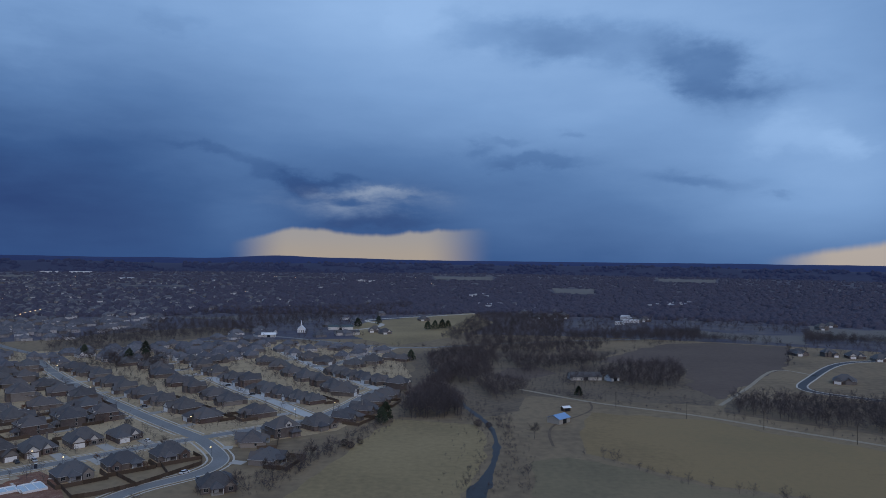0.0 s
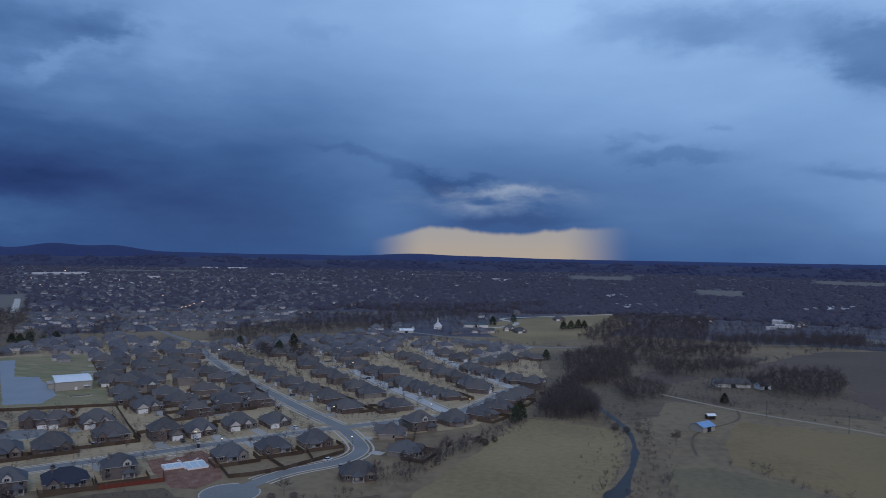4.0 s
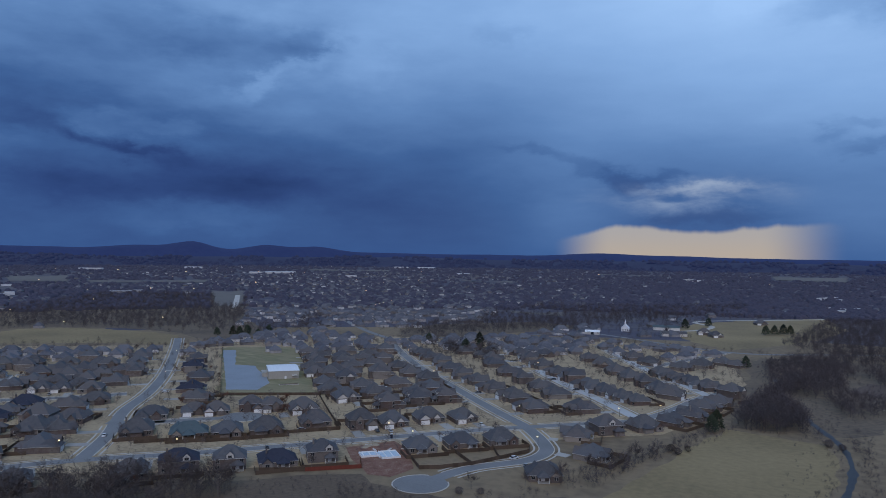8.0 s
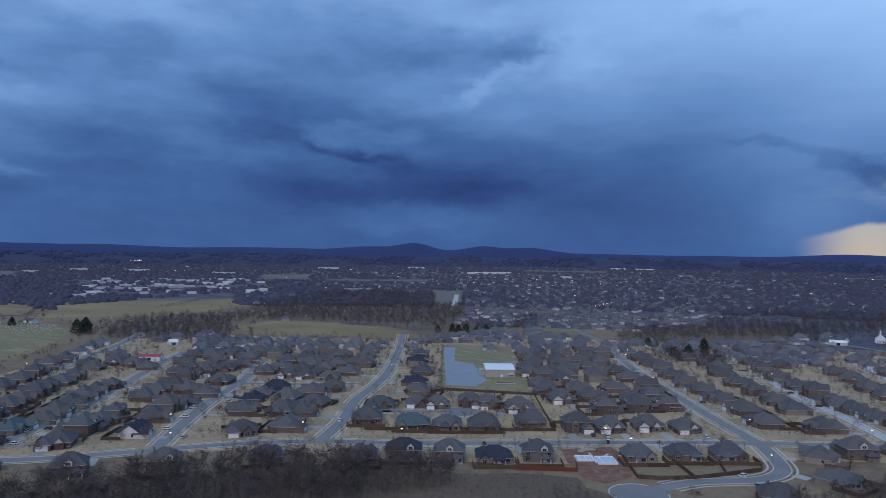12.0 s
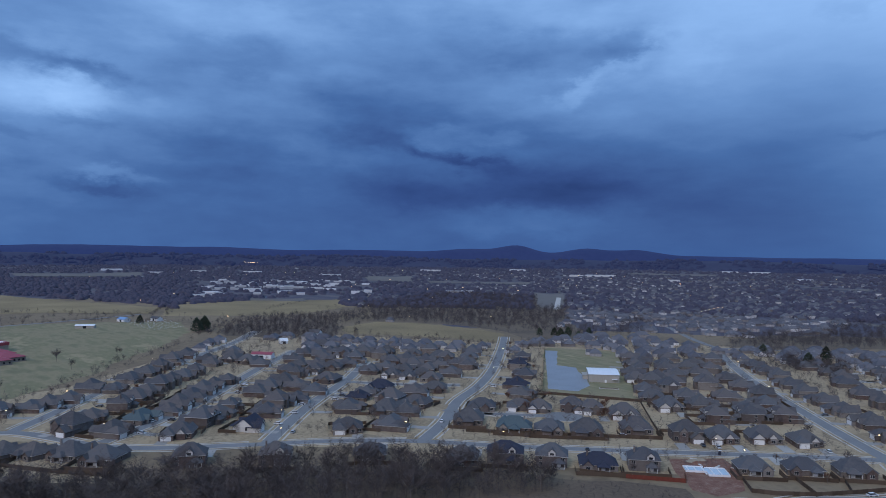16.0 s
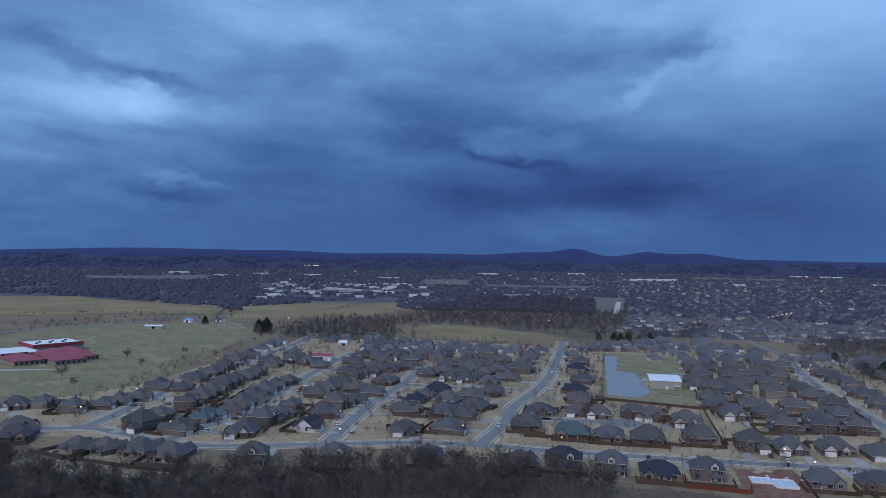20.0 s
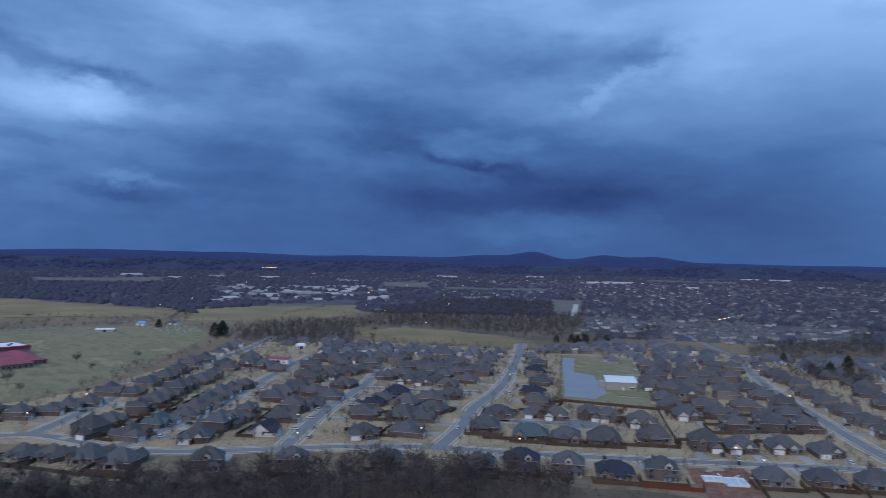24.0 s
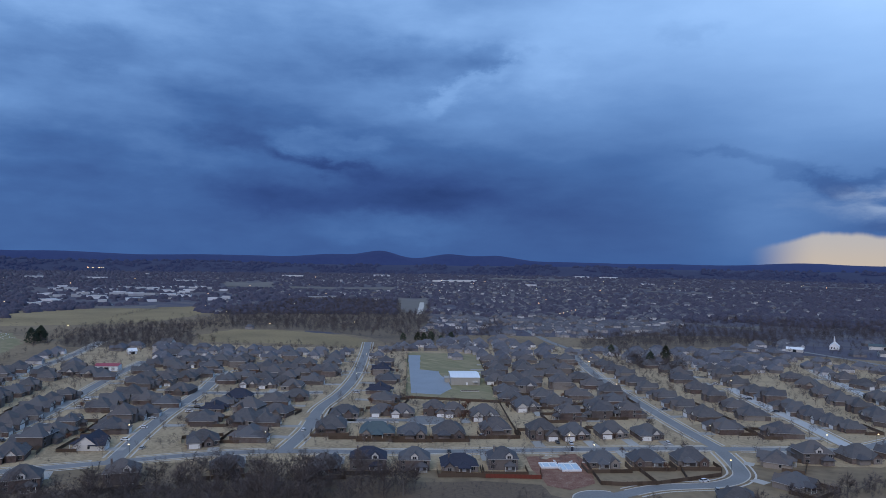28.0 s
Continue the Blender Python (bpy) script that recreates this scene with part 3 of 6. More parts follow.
FAR_FIELDS = ((-4, 0.5, 3050, 3700), (-12, -9, 2000, 2390), (-21, -17, 3300, 3900), (-33, -27.5, 1050, 1250), (-27, -20, 960, 1080), (41.3, 43.4, 1270, 1760), (53.5, 57, 2250, 2700), (44, 52, 2150, 2350), (62, 66, 1400, 1500), (30, 36, 3300, 3600), (20, 24, 2300, 2420), (74, 82, 2600, 3000), (8, 13, 3200, 3400), (16, 20, 1150, 1230))
for a0, a1, r0, r1 in FAR_FIELDS:
    sheet("far_field", [(-r_ * math.sin(radians(a_)), r_ * math.cos(radians(a_))) for a_, r_ in ((a0, r0), (a1, r0 * 1.03), (a1 + 0.3, r1), ((a0 + a1) / 2, r1 * 0.97), (a0, r1))], 0.3 if r0 < 1500 else 1.2, M_FARFIELD, "distant dry open field among woods")


def strip(bm, line, half, z, off=0.0, thick=0.0):
    """A ribbon along a line of points; off moves it sideways."""
    pts = [Vector((*p, 0)) for p in line]
    left, right = [], []
    for i, p in enumerate(pts):
        d = (pts[min(i + 1, len(pts) - 1)] - pts[max(i - 1, 0)]).normalized()
        nrm = Vector((-d.y, d.x, 0))
        left.append(p + nrm * (off + half))
        right.append(p + nrm * (off - half))
    for i in range(len(pts) - 1):
        q = [right[i], right[i + 1], left[i + 1], left[i]]
        if thick:
            solid(bm, [(v.x, v.y, z - thick) for v in q], [(v.x, v.y, z) for v in q])
        else:
            face(bm, [(v.x, v.y, z) for v in q])


def smooth(line, n=5):
    """Rounds a line of points by passing a curve through them."""
    out = []
    for i in range(len(line) - 1):
        p0, p1, p2, p3 = (Vector(line[max(0, min(len(line) - 1, i + k))]) for k in (-1, 0, 1, 2))
        for k in range(n):
            t = k / n
            q = 0.5 * ((2 * p1) + (p2 - p0) * t + (2 * p0 - 5 * p1 + 4 * p2 - p3) * t * t + (3 * p1 - p0 - 3 * p2 + p3) * t ** 3)
            out.append((q.x, q.y))
    return out + [tuple(line[-1])]


STREETS = {
    "front": [(-452, 38), (-440, 62), (-415, 77), (-388, 90), (-366, 112), (-344, 152), (-322, 195), (-297, 227), (-264, 256), (-229, 291), (-204, 317), (-158, 365), (-131, 390), (-102, 415), (-79, 437), (-64, 475), (-50, 530), (-34, 562)],
    "main": [(-131, 388), (-167, 423), (-216, 474), (-282, 545), (-345, 622), (-404, 704)],
    "court": [(-130, 386), (-114, 362), (-107, 345), (-111, 326), (-130, 302), (-140, 272)],
    "east_a": [(-79, 441), (-117, 491), (-152, 532), (-190, 583)],
    "east_b": [(-48, 538), (-80, 591), (-113, 643), (-147, 706), (-180, 770)],
    "west_a": [(-297, 228), (-324, 265), (-362, 307), (-396, 357), (-448, 420), (-538, 516), (-606, 585)],
    "west_b": [(-340, 160), (-380, 195), (-416, 229), (-450, 265), (-482, 298), (-540, 350)],
    "cross": [(-467, 282), (-436, 308), (-404, 345)],
    "west_c": [(-392, 94), (-425, 135), (-467, 177), (-508, 212), (-570, 265), (-640, 330)],
    "west_d": [(-443, 61), (-477, 87), (-532, 128), (-577, 168), (-648, 231), (-726, 302), (-815, 369)],
    "pond_street": [(-347, 283), (-328, 294), (-306, 315), (-290, 331)],
    "church_road": [(-404, 704), (-300, 800), (-230, 880), (-190, 872), (-130, 832), (-90, 808), (-53, 789), (-10, 793), (55, 829), (150, 868), (270, 905)],
    "east_c": [(-118, 648), (-103, 656), (-80, 715), (-62, 762), (-53, 789)],
    "back_road": [(-404, 704), (-470, 760), (-560, 850)],
}


def street(key, half=3.7):
    line = smooth(STREETS[key])
    bm = bmesh.new()
    level = 0.10 + 0.006 * list(STREETS).index(key)
    strip(bm, line, half, level)
    if key in ("court", "pond_street"):
        c = line[-1]
        face(bm, [(c[0] + 12 * math.cos(a * math.pi / 12), c[1] + 12 * math.sin(a * math.pi / 12), level + 0.003) for a in range(24)])
    road = tagged(link_mesh("road", bm, M_CONC if key in ("east_a", "east_b") else M_ROAD), "worn grey residential street", "road", kind="structure")
    return road


for key in STREETS:
    street(key)


def near_other(p, key, gap=5.0):
    for k, l in SMOOTHED.items():
        if k != key:
            for q in l:
                if math.dist(p, q) < gap:
                    return True
    return False


SMOOTHED = {k: smooth(l) for k, l in STREETS.items()}
for key, line in SMOOTHED.items():
    if key in ("church_road", "back_road"):
        continue
    for sgn in (1, -1):
        bm = bmesh.new()
        run = []
        pts = [Vector(p) for p in line]
        for i in range(len(pts)):
            d = (pts[min(i + 1, len(pts) - 1)] - pts[max(i - 1, 0)]).normalized()
            p = pts[i] + Vector((-d.y, d.x)) * sgn * 3.9
            if key in ("court", "pond_street") and (p - pts[-1]).length < 13:
                continue
            if near_other(p, key):
                if len(run) > 1:
                    strip(bm, run, 0.28, 0.22, 0, 0.2)
                    strip(bm, run, 0.5, 0.13, sgn * 2.4)
                run = []
            else:
                run.append(tuple(p))
        if len(run) > 1:
            strip(bm, run, 0.28, 0.22, 0, 0.2)
            strip(bm, run, 0.5, 0.13, sgn * 2.4)
        tagged(link_mesh("kerb", bm, M_KERB), "pale concrete kerb and footpath along the street", "kerb", kind="structure")


def bulb_kerb(c, r, a0, a1):
    bm = bmesh.new()
    pts = [(c[0] + r * math.cos(radians(a)), c[1] + r * math.sin(radians(a))) for a in range(a0, a1 + 1, 10)]
    strip(bm, pts, 0.28, 0.22, 0, 0.2)
    tagged(link_mesh("kerb", bm, M_KERB), "curved pale kerb of the turning circle", "kerb", kind="structure")


bulb_kerb((-140, 272), 12.2, 100, 400)
bulb_kerb((-290, 331), 12.2, -120, 170)


def track(points, half, label, material=M_DIRT, z=0.12):
    bm = bmesh.new()
    strip(bm, smooth(points), half, z)
    return tagged(link_mesh("track", bm, material), label, "track", kind="structure")


track([(60, 545), (102, 502), (123, 487), (166, 459), (206, 421), (245, 387), (300, 335), (380, 250)], 1.9, "pale gravel road beside the hayfield")
track([(193, 493), (240, 560), (307, 655), (330, 622)], 1.6, "narrow pale dirt track")
track([(400, 430), (320, 514), (285, 556), (318, 612), (390, 699), (451, 726), (560, 760)], 3.2, "dark asphalt street of the new estate", M_ASPHALT)
ESTATE_LINE = smooth([(400, 430), (320, 514), (285, 556), (318, 612), (390, 699), (451, 726), (560, 760)])
for sgn in (-1, 1):
    bm = bmesh.new()
    strip(bm, ESTATE_LINE, 0.6, 0.2, sgn * 3.9, 0.18)
    tagged(link_mesh("kerb", bm, M_KERB), "pale kerb beside the new asphalt street", "kerb", kind="structure")
track([(-990, 43), (-1026, 106), (-1060, 200), (-1115, 320)], 4.0, "asphalt road past the school", M_ROAD)
track([(60, 380), (62, 408), (70, 432), (98, 470), (104, 500)], 0.8, "pale dirt drive to the blue barn", M_LITTER)
track([(-135, 960), (-100, 1000), (-90, 1060), (-116, 1130), (0, 1230), (70, 1290)], 4.0, "curving paved lane across the field", M_KERB)

sheet("garden", [(-402, 42), (-376, 66), (-350, 92), (-326, 76), (-350, 46), (-385, 18)], 0.06, M_LAWN, "tan back gardens beside the wood", "lawn")
track([(-842, 937), (-1000, 1120), (-1180, 1325)], 5.0, "pale straight drive across a far lot", M_KERB, 0.5)
# creek
bm = bmesh.new()
creek = smooth([(14, 200), (15, 297), (19, 314), (22, 330), (25, 344), (28, 363), (30, 385), (30, 410), (28, 431), (24, 449), (18, 471), (13, 494), (5, 529), (0, 570), (-6, 640)], 8)
pts = [Vector(p) for p in creek]
ring_l, ring_r = [], []
for i, p in enumerate(pts):
    d = (pts[min(i + 1, len(pts) - 1)] - pts[max(i - 1, 0)]).normalized()
    w = 1.7 + 1.3 * noise.noise((p.x * 0.11, p.y * 0.11, 3)) + 2.6 * max(0, min(1, (330 - p.y) / 18))
    ring_l.append((p.x - d.y * w, p.y + d.x * w, 0.09))
    ring_r.append((p.x + d.y * w, p.y - d.x * w, 0.09))
for i in range(len(pts) - 1):
    face(bm, [ring_r[i], ring_r[i + 1], ring_l[i + 1], ring_l[i]])
tagged(link_mesh("water", bm, M_CREEK), "still blue-grey creek water winding between banks", "water", kind="structure")

# paved basin and red clay lot
sheet("paved_lot", [(-497, 538), (-488, 546), (-426, 476), (-408, 480), (-365, 444), (-347, 424), (-337, 400), (-356, 389), (-420, 456)], 0.09, M_PAVING, "empty pale blue-grey paved lot", "pavement")
sheet("clay_lot", [(-200, 305), (-184, 326), (-170, 315), (-152, 290), (-156, 274), (-167, 273), (-185, 288)], 0.09, M_CLAY, "bare red clay building lot", "building lot")


def inside(p, poly):
    c = False
    for i in range(len(poly)):
        a, b = poly[i], poly[i - 1]
        if (a[1] > p[1]) != (b[1] > p[1]) and p[0] < (b[0] - a[0]) * (p[1] - a[1]) / (b[1] - a[1]) + a[0]:
            c = not c
    return c


# ---- houses ----
def window(parent, x, y, z, w, h, side, fine):
    """A framed window on the wall facing -y ('f'), +y ('b'), -x ('l') or +x ('r')."""
    def rect(bm, a0, a1, z0, z1, d0, d1):
        if side == "f":
            box(bm, x + a0, x + a1, y - d1, y - d0, z0, z1)
        elif side == "b":
            box(bm, x + a0, x + a1, y + d0, y + d1, z0, z1)
        elif side == "l":
            box(bm, x - d1, x - d0, y + a0, y + a1, z0, z1)
        else:
            box(bm, x + d0, x + d1, y + a0, y + a1, z0, z1)
    bm = bmesh.new()
    t = 0.07
    rect(bm, -w / 2 - t, w / 2 + t, z + h, z + h + t, 0.002, 0.09)
    rect(bm, -w / 2 - t, w / 2 + t, z - t, z, 0.002, 0.13)
    rect(bm, -w / 2 - t, -w / 2, z, z + h, 0.002, 0.09)
    rect(bm, w / 2, w / 2 + t, z, z + h, 0.002, 0.09)
    if w > 1.3:
        rect(bm, -0.05, 0.05, z, z + h, 0.002, 0.08)
    frame_ob = part("window", bm, M_TRIM, parent)
    if fine:
        bm = bmesh.new()
        rect(bm, -w / 2, w / 2, z, z + h, 0.002, 0.04)
        part("pane", bm, M_GLASS, frame_ob, "dark reflecting glass")
    else:
        bm = bmesh.new()
        rect(bm, -w / 2, w / 2, z, z + h, 0.002, 0.04)
        part("pane", bm, M_GLASS, parent, "dark reflecting glass")
    return frame_ob


def house(spec, fine, roof_mat=None, wall_mat=None, label="", tiny=False):
    """One house on the origin, its street front towards -y. spec: width, depth, storeys, plan, seed."""
    w, d, storeys, plan, seed = spec
    r = random.Random(seed)
    roof_m, wall_m = roof_mat or M_ROOF, wall_mat or M_BRICK
    top = 2.8 if storeys == 1 else 5.2
    base = empty("house")
    x0, x1, y0, y1 = -w / 2, w / 2, -d / 2, d / 2
    bm = bmesh.new()
    box(bm, x0, x1, y0, y1, -0.4, top)
    part("wall", bm, wall_m, base)
    rise = d * 0.5 * r.uniform(0.70, 0.88)
    bm = bmesh.new()
    if plan == "gable":
        gable_roof(bm, x0, x1, y0, y1, top, rise, "x", 0.45)
    else:
        hip(bm, x0, x1, y0, y1, top, rise, trim=1)
    part("roof", bm, [roof_m, M_TRIM], base)
    if plan == "gable":
        for gx in (x0, x1 - 0.15):
            bm = bmesh.new()
            gable_wall(bm, y0, y1, gx, top, rise, 0.15, "x")
            part("gable_wall", bm, wall_m, base)
    side = r.choice((-1, 1))
    gw = 6.6
    gx0, gx1 = (x0, x0 + gw) if side < 0 else (x1 - gw, x1)
    gy = y0 - r.uniform(2.5, 4.5)
    # garage wing
    bm = bmesh.new()
    box(bm, gx0 + 0.02, gx1 - 0.02, gy, y0 + 0.5, -0.4, 2.78)
    part("garage_wall", bm, wall_m, base)
    bm = bmesh.new()
    grise = gw / 2 * 0.8
    if plan == "hip":
        hip(bm, gx0, gx1, gy, y0 + 5, 2.785, grise, trim=1)
    else:
        gable_roof(bm, gx0, gx1, gy, y0 + 4, 2.785, grise, "y")
    part("garage_roof", bm, [roof_m, M_TRIM], base)
    if plan != "hip":
        bm = bmesh.new()
        gable_wall(bm, gx0 + 0.05, gx1 - 0.05, gy, 2.78, grise)
        part("garage_gable", bm, M_SIDING if r.random() < 0.55 else wall_m, base)
    bm = bmesh.new()
    box(bm, (gx0 + gx1) / 2 - 2.45, (gx0 + gx1) / 2 + 2.45, gy - 0.06, gy - 0.003, 0, 2.25)
    for k in range(1, 4):
        box(bm, (gx0 + gx1) / 2 - 2.4, (gx0 + gx1) / 2 + 2.4, gy - 0.075, gy - 0.062, 0.56 * k - 0.03, 0.56 * k + 0.03)
    part("garage_door", bm, M_WHITE, base, "white panelled garage door")
    # entry gable
    ex = -side * w * 0.17
    ew = 4.2
    ez = top - (0.2 if storeys == 2 else 0.0)
    bm = bmesh.new()
    box(bm, ex - ew / 2, ex + ew / 2, y0 - 1.4, y0 + 0.4, -0.4, ez)
    part("entry_wall", bm, wall_m, base)
    bm = bmesh.new()
    gable_roof(bm, ex - ew / 2, ex + ew / 2, y0 - 1.4, y0 + 3.2, ez + 0.01, ew / 2 * 1.1, "y", 0.35)
    part("entry_roof", bm, roof_m, base)
    bm = bmesh.new()
    gable_wall(bm, ex - ew / 2, ex + ew / 2, y0 - 1.4, ez, ew / 2 * 1.1)
    part("entry_gable", bm, M_SIDING if r.random() < 0.35 else wall_m, base)
    # rear wing or covered porch
    if tiny:
        for wx in (-0.3, 0.3):
            window(base, wx * w, y1, 0.9 if storeys == 1 else 3.2, 1.9, 1.5, "b", False)
        qw, qx = 5.4, side * w * 0.12
        bm = bmesh.new()
        box(bm, qx - qw / 2, qx + qw / 2, y1 - 0.4, y1 + 2.0, -0.3, top - 0.12)
        part("wing_wall", bm, wall_m, base)
        bm = bmesh.new()
        gable_roof(bm, qx - qw / 2, qx + qw / 2, y1 - 4.5, y1 + 2.0, top - 0.11, qw / 2 * 0.9, "y", 0.4)
        part("wing_roof", bm, roof_m, base)
        bm = bmesh.new()
        gable_wall(bm, qx - qw / 2 + 0.05, qx + qw / 2 - 0.05, y1 + 1.85, top - 0.12, qw / 2 * 0.9)
        part("wing_gable", bm, (M_SIDING, wall_m, M_STONE)[seed % 3], base)
        return tagged(base, label, "house")
    pw = w * r.uniform(0.28, 0.4)
    px = r.uniform(-0.25, 0.25) * w
    bm = bmesh.new()
    hip(bm, px - pw / 2, px + pw / 2, y1 - 3.5, y1 + 3.2, 2.75, 1.9, 0.3)
    part("porch_roof", bm, roof_m, base)
    bm = bmesh.new()
    if fine:
        box(bm, px - pw / 2, px + pw / 2, y1 + 0.003, y1 + 3.2, -0.1, 0.18)
        part("porch_slab", bm, M_DRIVE, base)
        for sx in (-1, 1):
            bm = bmesh.new()
            cx = px + sx * (pw / 2 - 0.2)
            box(bm, cx - 0.15, cx + 0.15, y1 + 2.9, y1 + 3.15, 0.18, 2.55)
            part("porch_post", bm, M_SIDING, base)
    else:
        box(bm, px - pw / 2 + 0.2, px + pw / 2 - 0.2, y1 - 0.2, y1 + 2.6, -0.3, 2.53)
        part("rear_wall", bm, wall_m, base)
    if storeys == 1:
        # a gabled wing on the garden side
        qw = 4.6
        qx = -w * 0.3 if px > 0 else w * 0.3
        bm = bmesh.new()
        box(bm, qx - qw / 2, qx + qw / 2, y1 - 0.4, y1 + 1.6, -0.3, 2.7)
        part("wing_wall", bm, wall_m, base)
        bm = bmesh.new()
        gable_roof(bm, qx - qw / 2, qx + qw / 2, y1 - 4.0, y1 + 1.6, 2.71, qw / 2 * 0.95, "y", 0.35)
        part("wing_roof", bm, roof_m, base)
        bm = bmesh.new()
        gable_wall(bm, qx - qw / 2 + 0.05, qx + qw / 2 - 0.05, y1 + 1.45, 2.7, qw / 2 * 0.95)
        part("wing_gable", bm, M_STONE if seed % 2 else wall_m, base)
    if storeys == 2 and not tiny:
        # dormer on the rear slope
        dx = r.uniform(-0.2, 0.2) * w
        bm = bmesh.new()
        box(bm, dx - 1.6, dx + 1.6, y1 - 2.6, y1 + 0.2, top - 0.2, top + 1.7)
        part("dormer_wall", bm, M_SIDING, base)
        bm = bmesh.new()
        gable_roof(bm, dx - 1.6, dx + 1.6, y1 - 4.2, y1 + 0.2, top + 1.71, 1.5, "y", 0.3)
        part("dormer_roof", bm, roof_m, base)
        bm = bmesh.new()
        gable_wall(bm, dx - 1.6, dx + 1.6, y1 + 0.05, top + 1.7, 1.5)
        part("dormer_gable", bm, M_SIDING, base)
        window(base, dx, y1 + 0.2, top + 0.35, 1.7, 1.05, "b", fine)
    # chimney
    if seed % 3 == 0:
        cx = r.choice((-1, 1)) * w * 0.3
        bm = bmesh.new()
        box(bm, cx - 0.4, cx + 0.4, 0.7, 1.3, top, top + rise + 0.2)
        box(bm, cx - 0.48, cx + 0.48, 0.62, 1.38, top + rise + 0.203, top + rise + 0.32)
        part("chimney", bm, wall_m, base)
    # windows and doors
    levels = (0.9,) if storeys == 1 else (0.9, 3.3)
    for lv in levels:
        for fx in ((-0.36, 0.36) if fine else (-0.38, 0.36)):
            if abs(fx * w - px) > pw / 2 or lv > 1:
                wing = storeys == 1 and (fx > 0) != (px > 0)
                window(base, (-w * 0.3 if px > 0 else w * 0.3) if wing else fx * w, y1 + 1.6 if wing else y1, lv, 1.7, 1.45, "b", fine)
        if fine:
            window(base, x0, -d * 0.15, lv, 1.1, 1.4, "l", fine)
            window(base, x1, d * 0.2, lv, 1.1, 1.4, "r", fine)
    window(base, -side * w * 0.40, y0, 0.9, 1.5, 1.5, "f", fine)
    if fine:
        window(base, ex, y0 - 1.4, 3.1 if storeys == 2 else 0.7, 1.6, 1.4, "f", fine)
        bm = bmesh.new()
        box(bm, px - 0.9, px + 0.9, y1 + 0.002, y1 + 0.07, 0.15, 2.25)
        part("patio_door", bm, M_WHITE, base, "white framed patio door")
        bm = bmesh.new()
        dxx = ex + side * 2.75
        box(bm, dxx - 0.5, dxx + 0.5, y0 - 0.07, y0 - 0.002, 0, 2.1)
        part("front_door", bm, M_FENCE, base, "dark wooden front door")
        for k in range(2):
            bm = bmesh.new()
            vx = r.uniform(-0.2, 0.2) * w
            tube(bm, (vx, d * 0.18, top + rise * 0.4), (vx, d * 0.18, top + rise * 0.64 + 0.5), 0.09, 0.09, 6)
            part("roof_vent", bm, M_STEEL, base)
    tagged(base, label, "house")
    return base


SPECS = [(15.0, 12.5, 1, "hip", 1), (15.5, 12.5, 1, "mixed", 2), (14.0, 12.5, 2, "hip", 3), (16.0, 12.0, 1, "hip", 4), (14.5, 12.0, 2, "mixed", 5), (15.0, 12.5, 1, "mixed", 6), (14.0, 12.0, 1, "hip", 7)]
SPEC_LABELS = ["single-storey brick house with a dark hipped shingle roof", "brick house with a shingle roof and gabled garage wing", "two-storey brick house with a steep hipped roof and dormer", "long brick house with a low dark hipped roof", "two-storey brick house with gabled entry and rear dormer", "brick house with a shingle roof and a gabled front", "small brick house with a hipped shingle roof"]
FINE = [house(s, True, label=l) for s, l in zip(SPECS, SPEC_LABELS)]
PLAIN = [house(s, False, label=l) for s, l in zip(SPECS, SPEC_LABELS)]
TINY = [house(s, False, label=l, tiny=True) for s, l in zip(SPECS, SPEC_LABELS)]
NAVY = house((17.0, 12.5, 2, "hip", 3), True, M_NAVY, label="two-storey brick house with a dark slate-blue roof and white dormer")
NAVY_LOW = house((17.0, 12.0, 1, "hip", 12), True, M_NAVY, None, "brick house with a dark slate-blue hipped roof")
NAVY_PALE = house((16.5, 11.5, 1, "gable", 13), True, M_NAVY, M_SIDING, "pale house with a dark slate-blue roof")
STONE_HOUSE = house((15.0, 11.0, 1, "mixed", 15), True, None, M_STONE, "grey stone house with gabled wings on a corner lot")
TEAL = house((18.0, 12.5, 1, "mixed", 9), True, M_TEAL, label="brick house with a green-grey shingle roof")
used_first, placed, outer = set(), [], []


def put_house(src, x, y, facing, group="houses of the estate", size=1.0):
    """facing: heading of the street front in degrees, counted from +x."""
    m = pose(x, y, 0.05, 0, 0, facing + 90) @ Matrix.Scale(size, 4)
    if src.name in used_first:
        ob = copy_thing(src, m)
    else:
        used_first.add(src.name)
        ob = src
        ob.matrix_basis = m
    tagged(ob, group=group)
    placed.append((x, y, facing))
    return ob


def drive(x, y, facing):
    """A concrete driveway running from the garage to the street."""
    a = radians(facing)
    fx, fy = math.cos(a), math.sin(a)
    sx, sy = -fy, fx
    k = rng.choice((-5.5, 5.5))
    length = 5.0
    while length < 13 and not any(math.dist((x + fx * (9.5 + length) + sx * k, y + fy * (9.5 + length) + sy * k), p) < 6.0 for l in SMOOTHED.values() for p in l):
        length += 1.0
    bm = bmesh.new()
    q = [(x + fx * s + sx * (k + t), y + fy * s + sy * (k + t)) for s, t in ((9.5, -2.9), (9.5 + length, -2.9), (9.5 + length, 2.9), (9.5, 2.9))]
    solid(bm, [(a_, b_, 0.02) for a_, b_ in q], [(a_, b_, 0.16) for a_, b_ in q])
    ob = link_mesh("driveway", bm, M_DRIVE)
    if ob.data.polygons[1].normal.z < 0:
        ob.data.flip_normals()
    tagged(ob, "pale concrete driveway before a garage", "driveway", kind="structure")


BARN_LOT = [(-628, 262), (-594, 290), (-630, 345), (-660, 352), (-715, 390), (-730, 345), (-670, 285)]


def off_meadow(x, y):
    """Houses keep well clear of the meadow's near edge."""
    return not (-760 < x < -545 and (x + 567) * 0.563 - (y - 547) * 0.826 < 46)


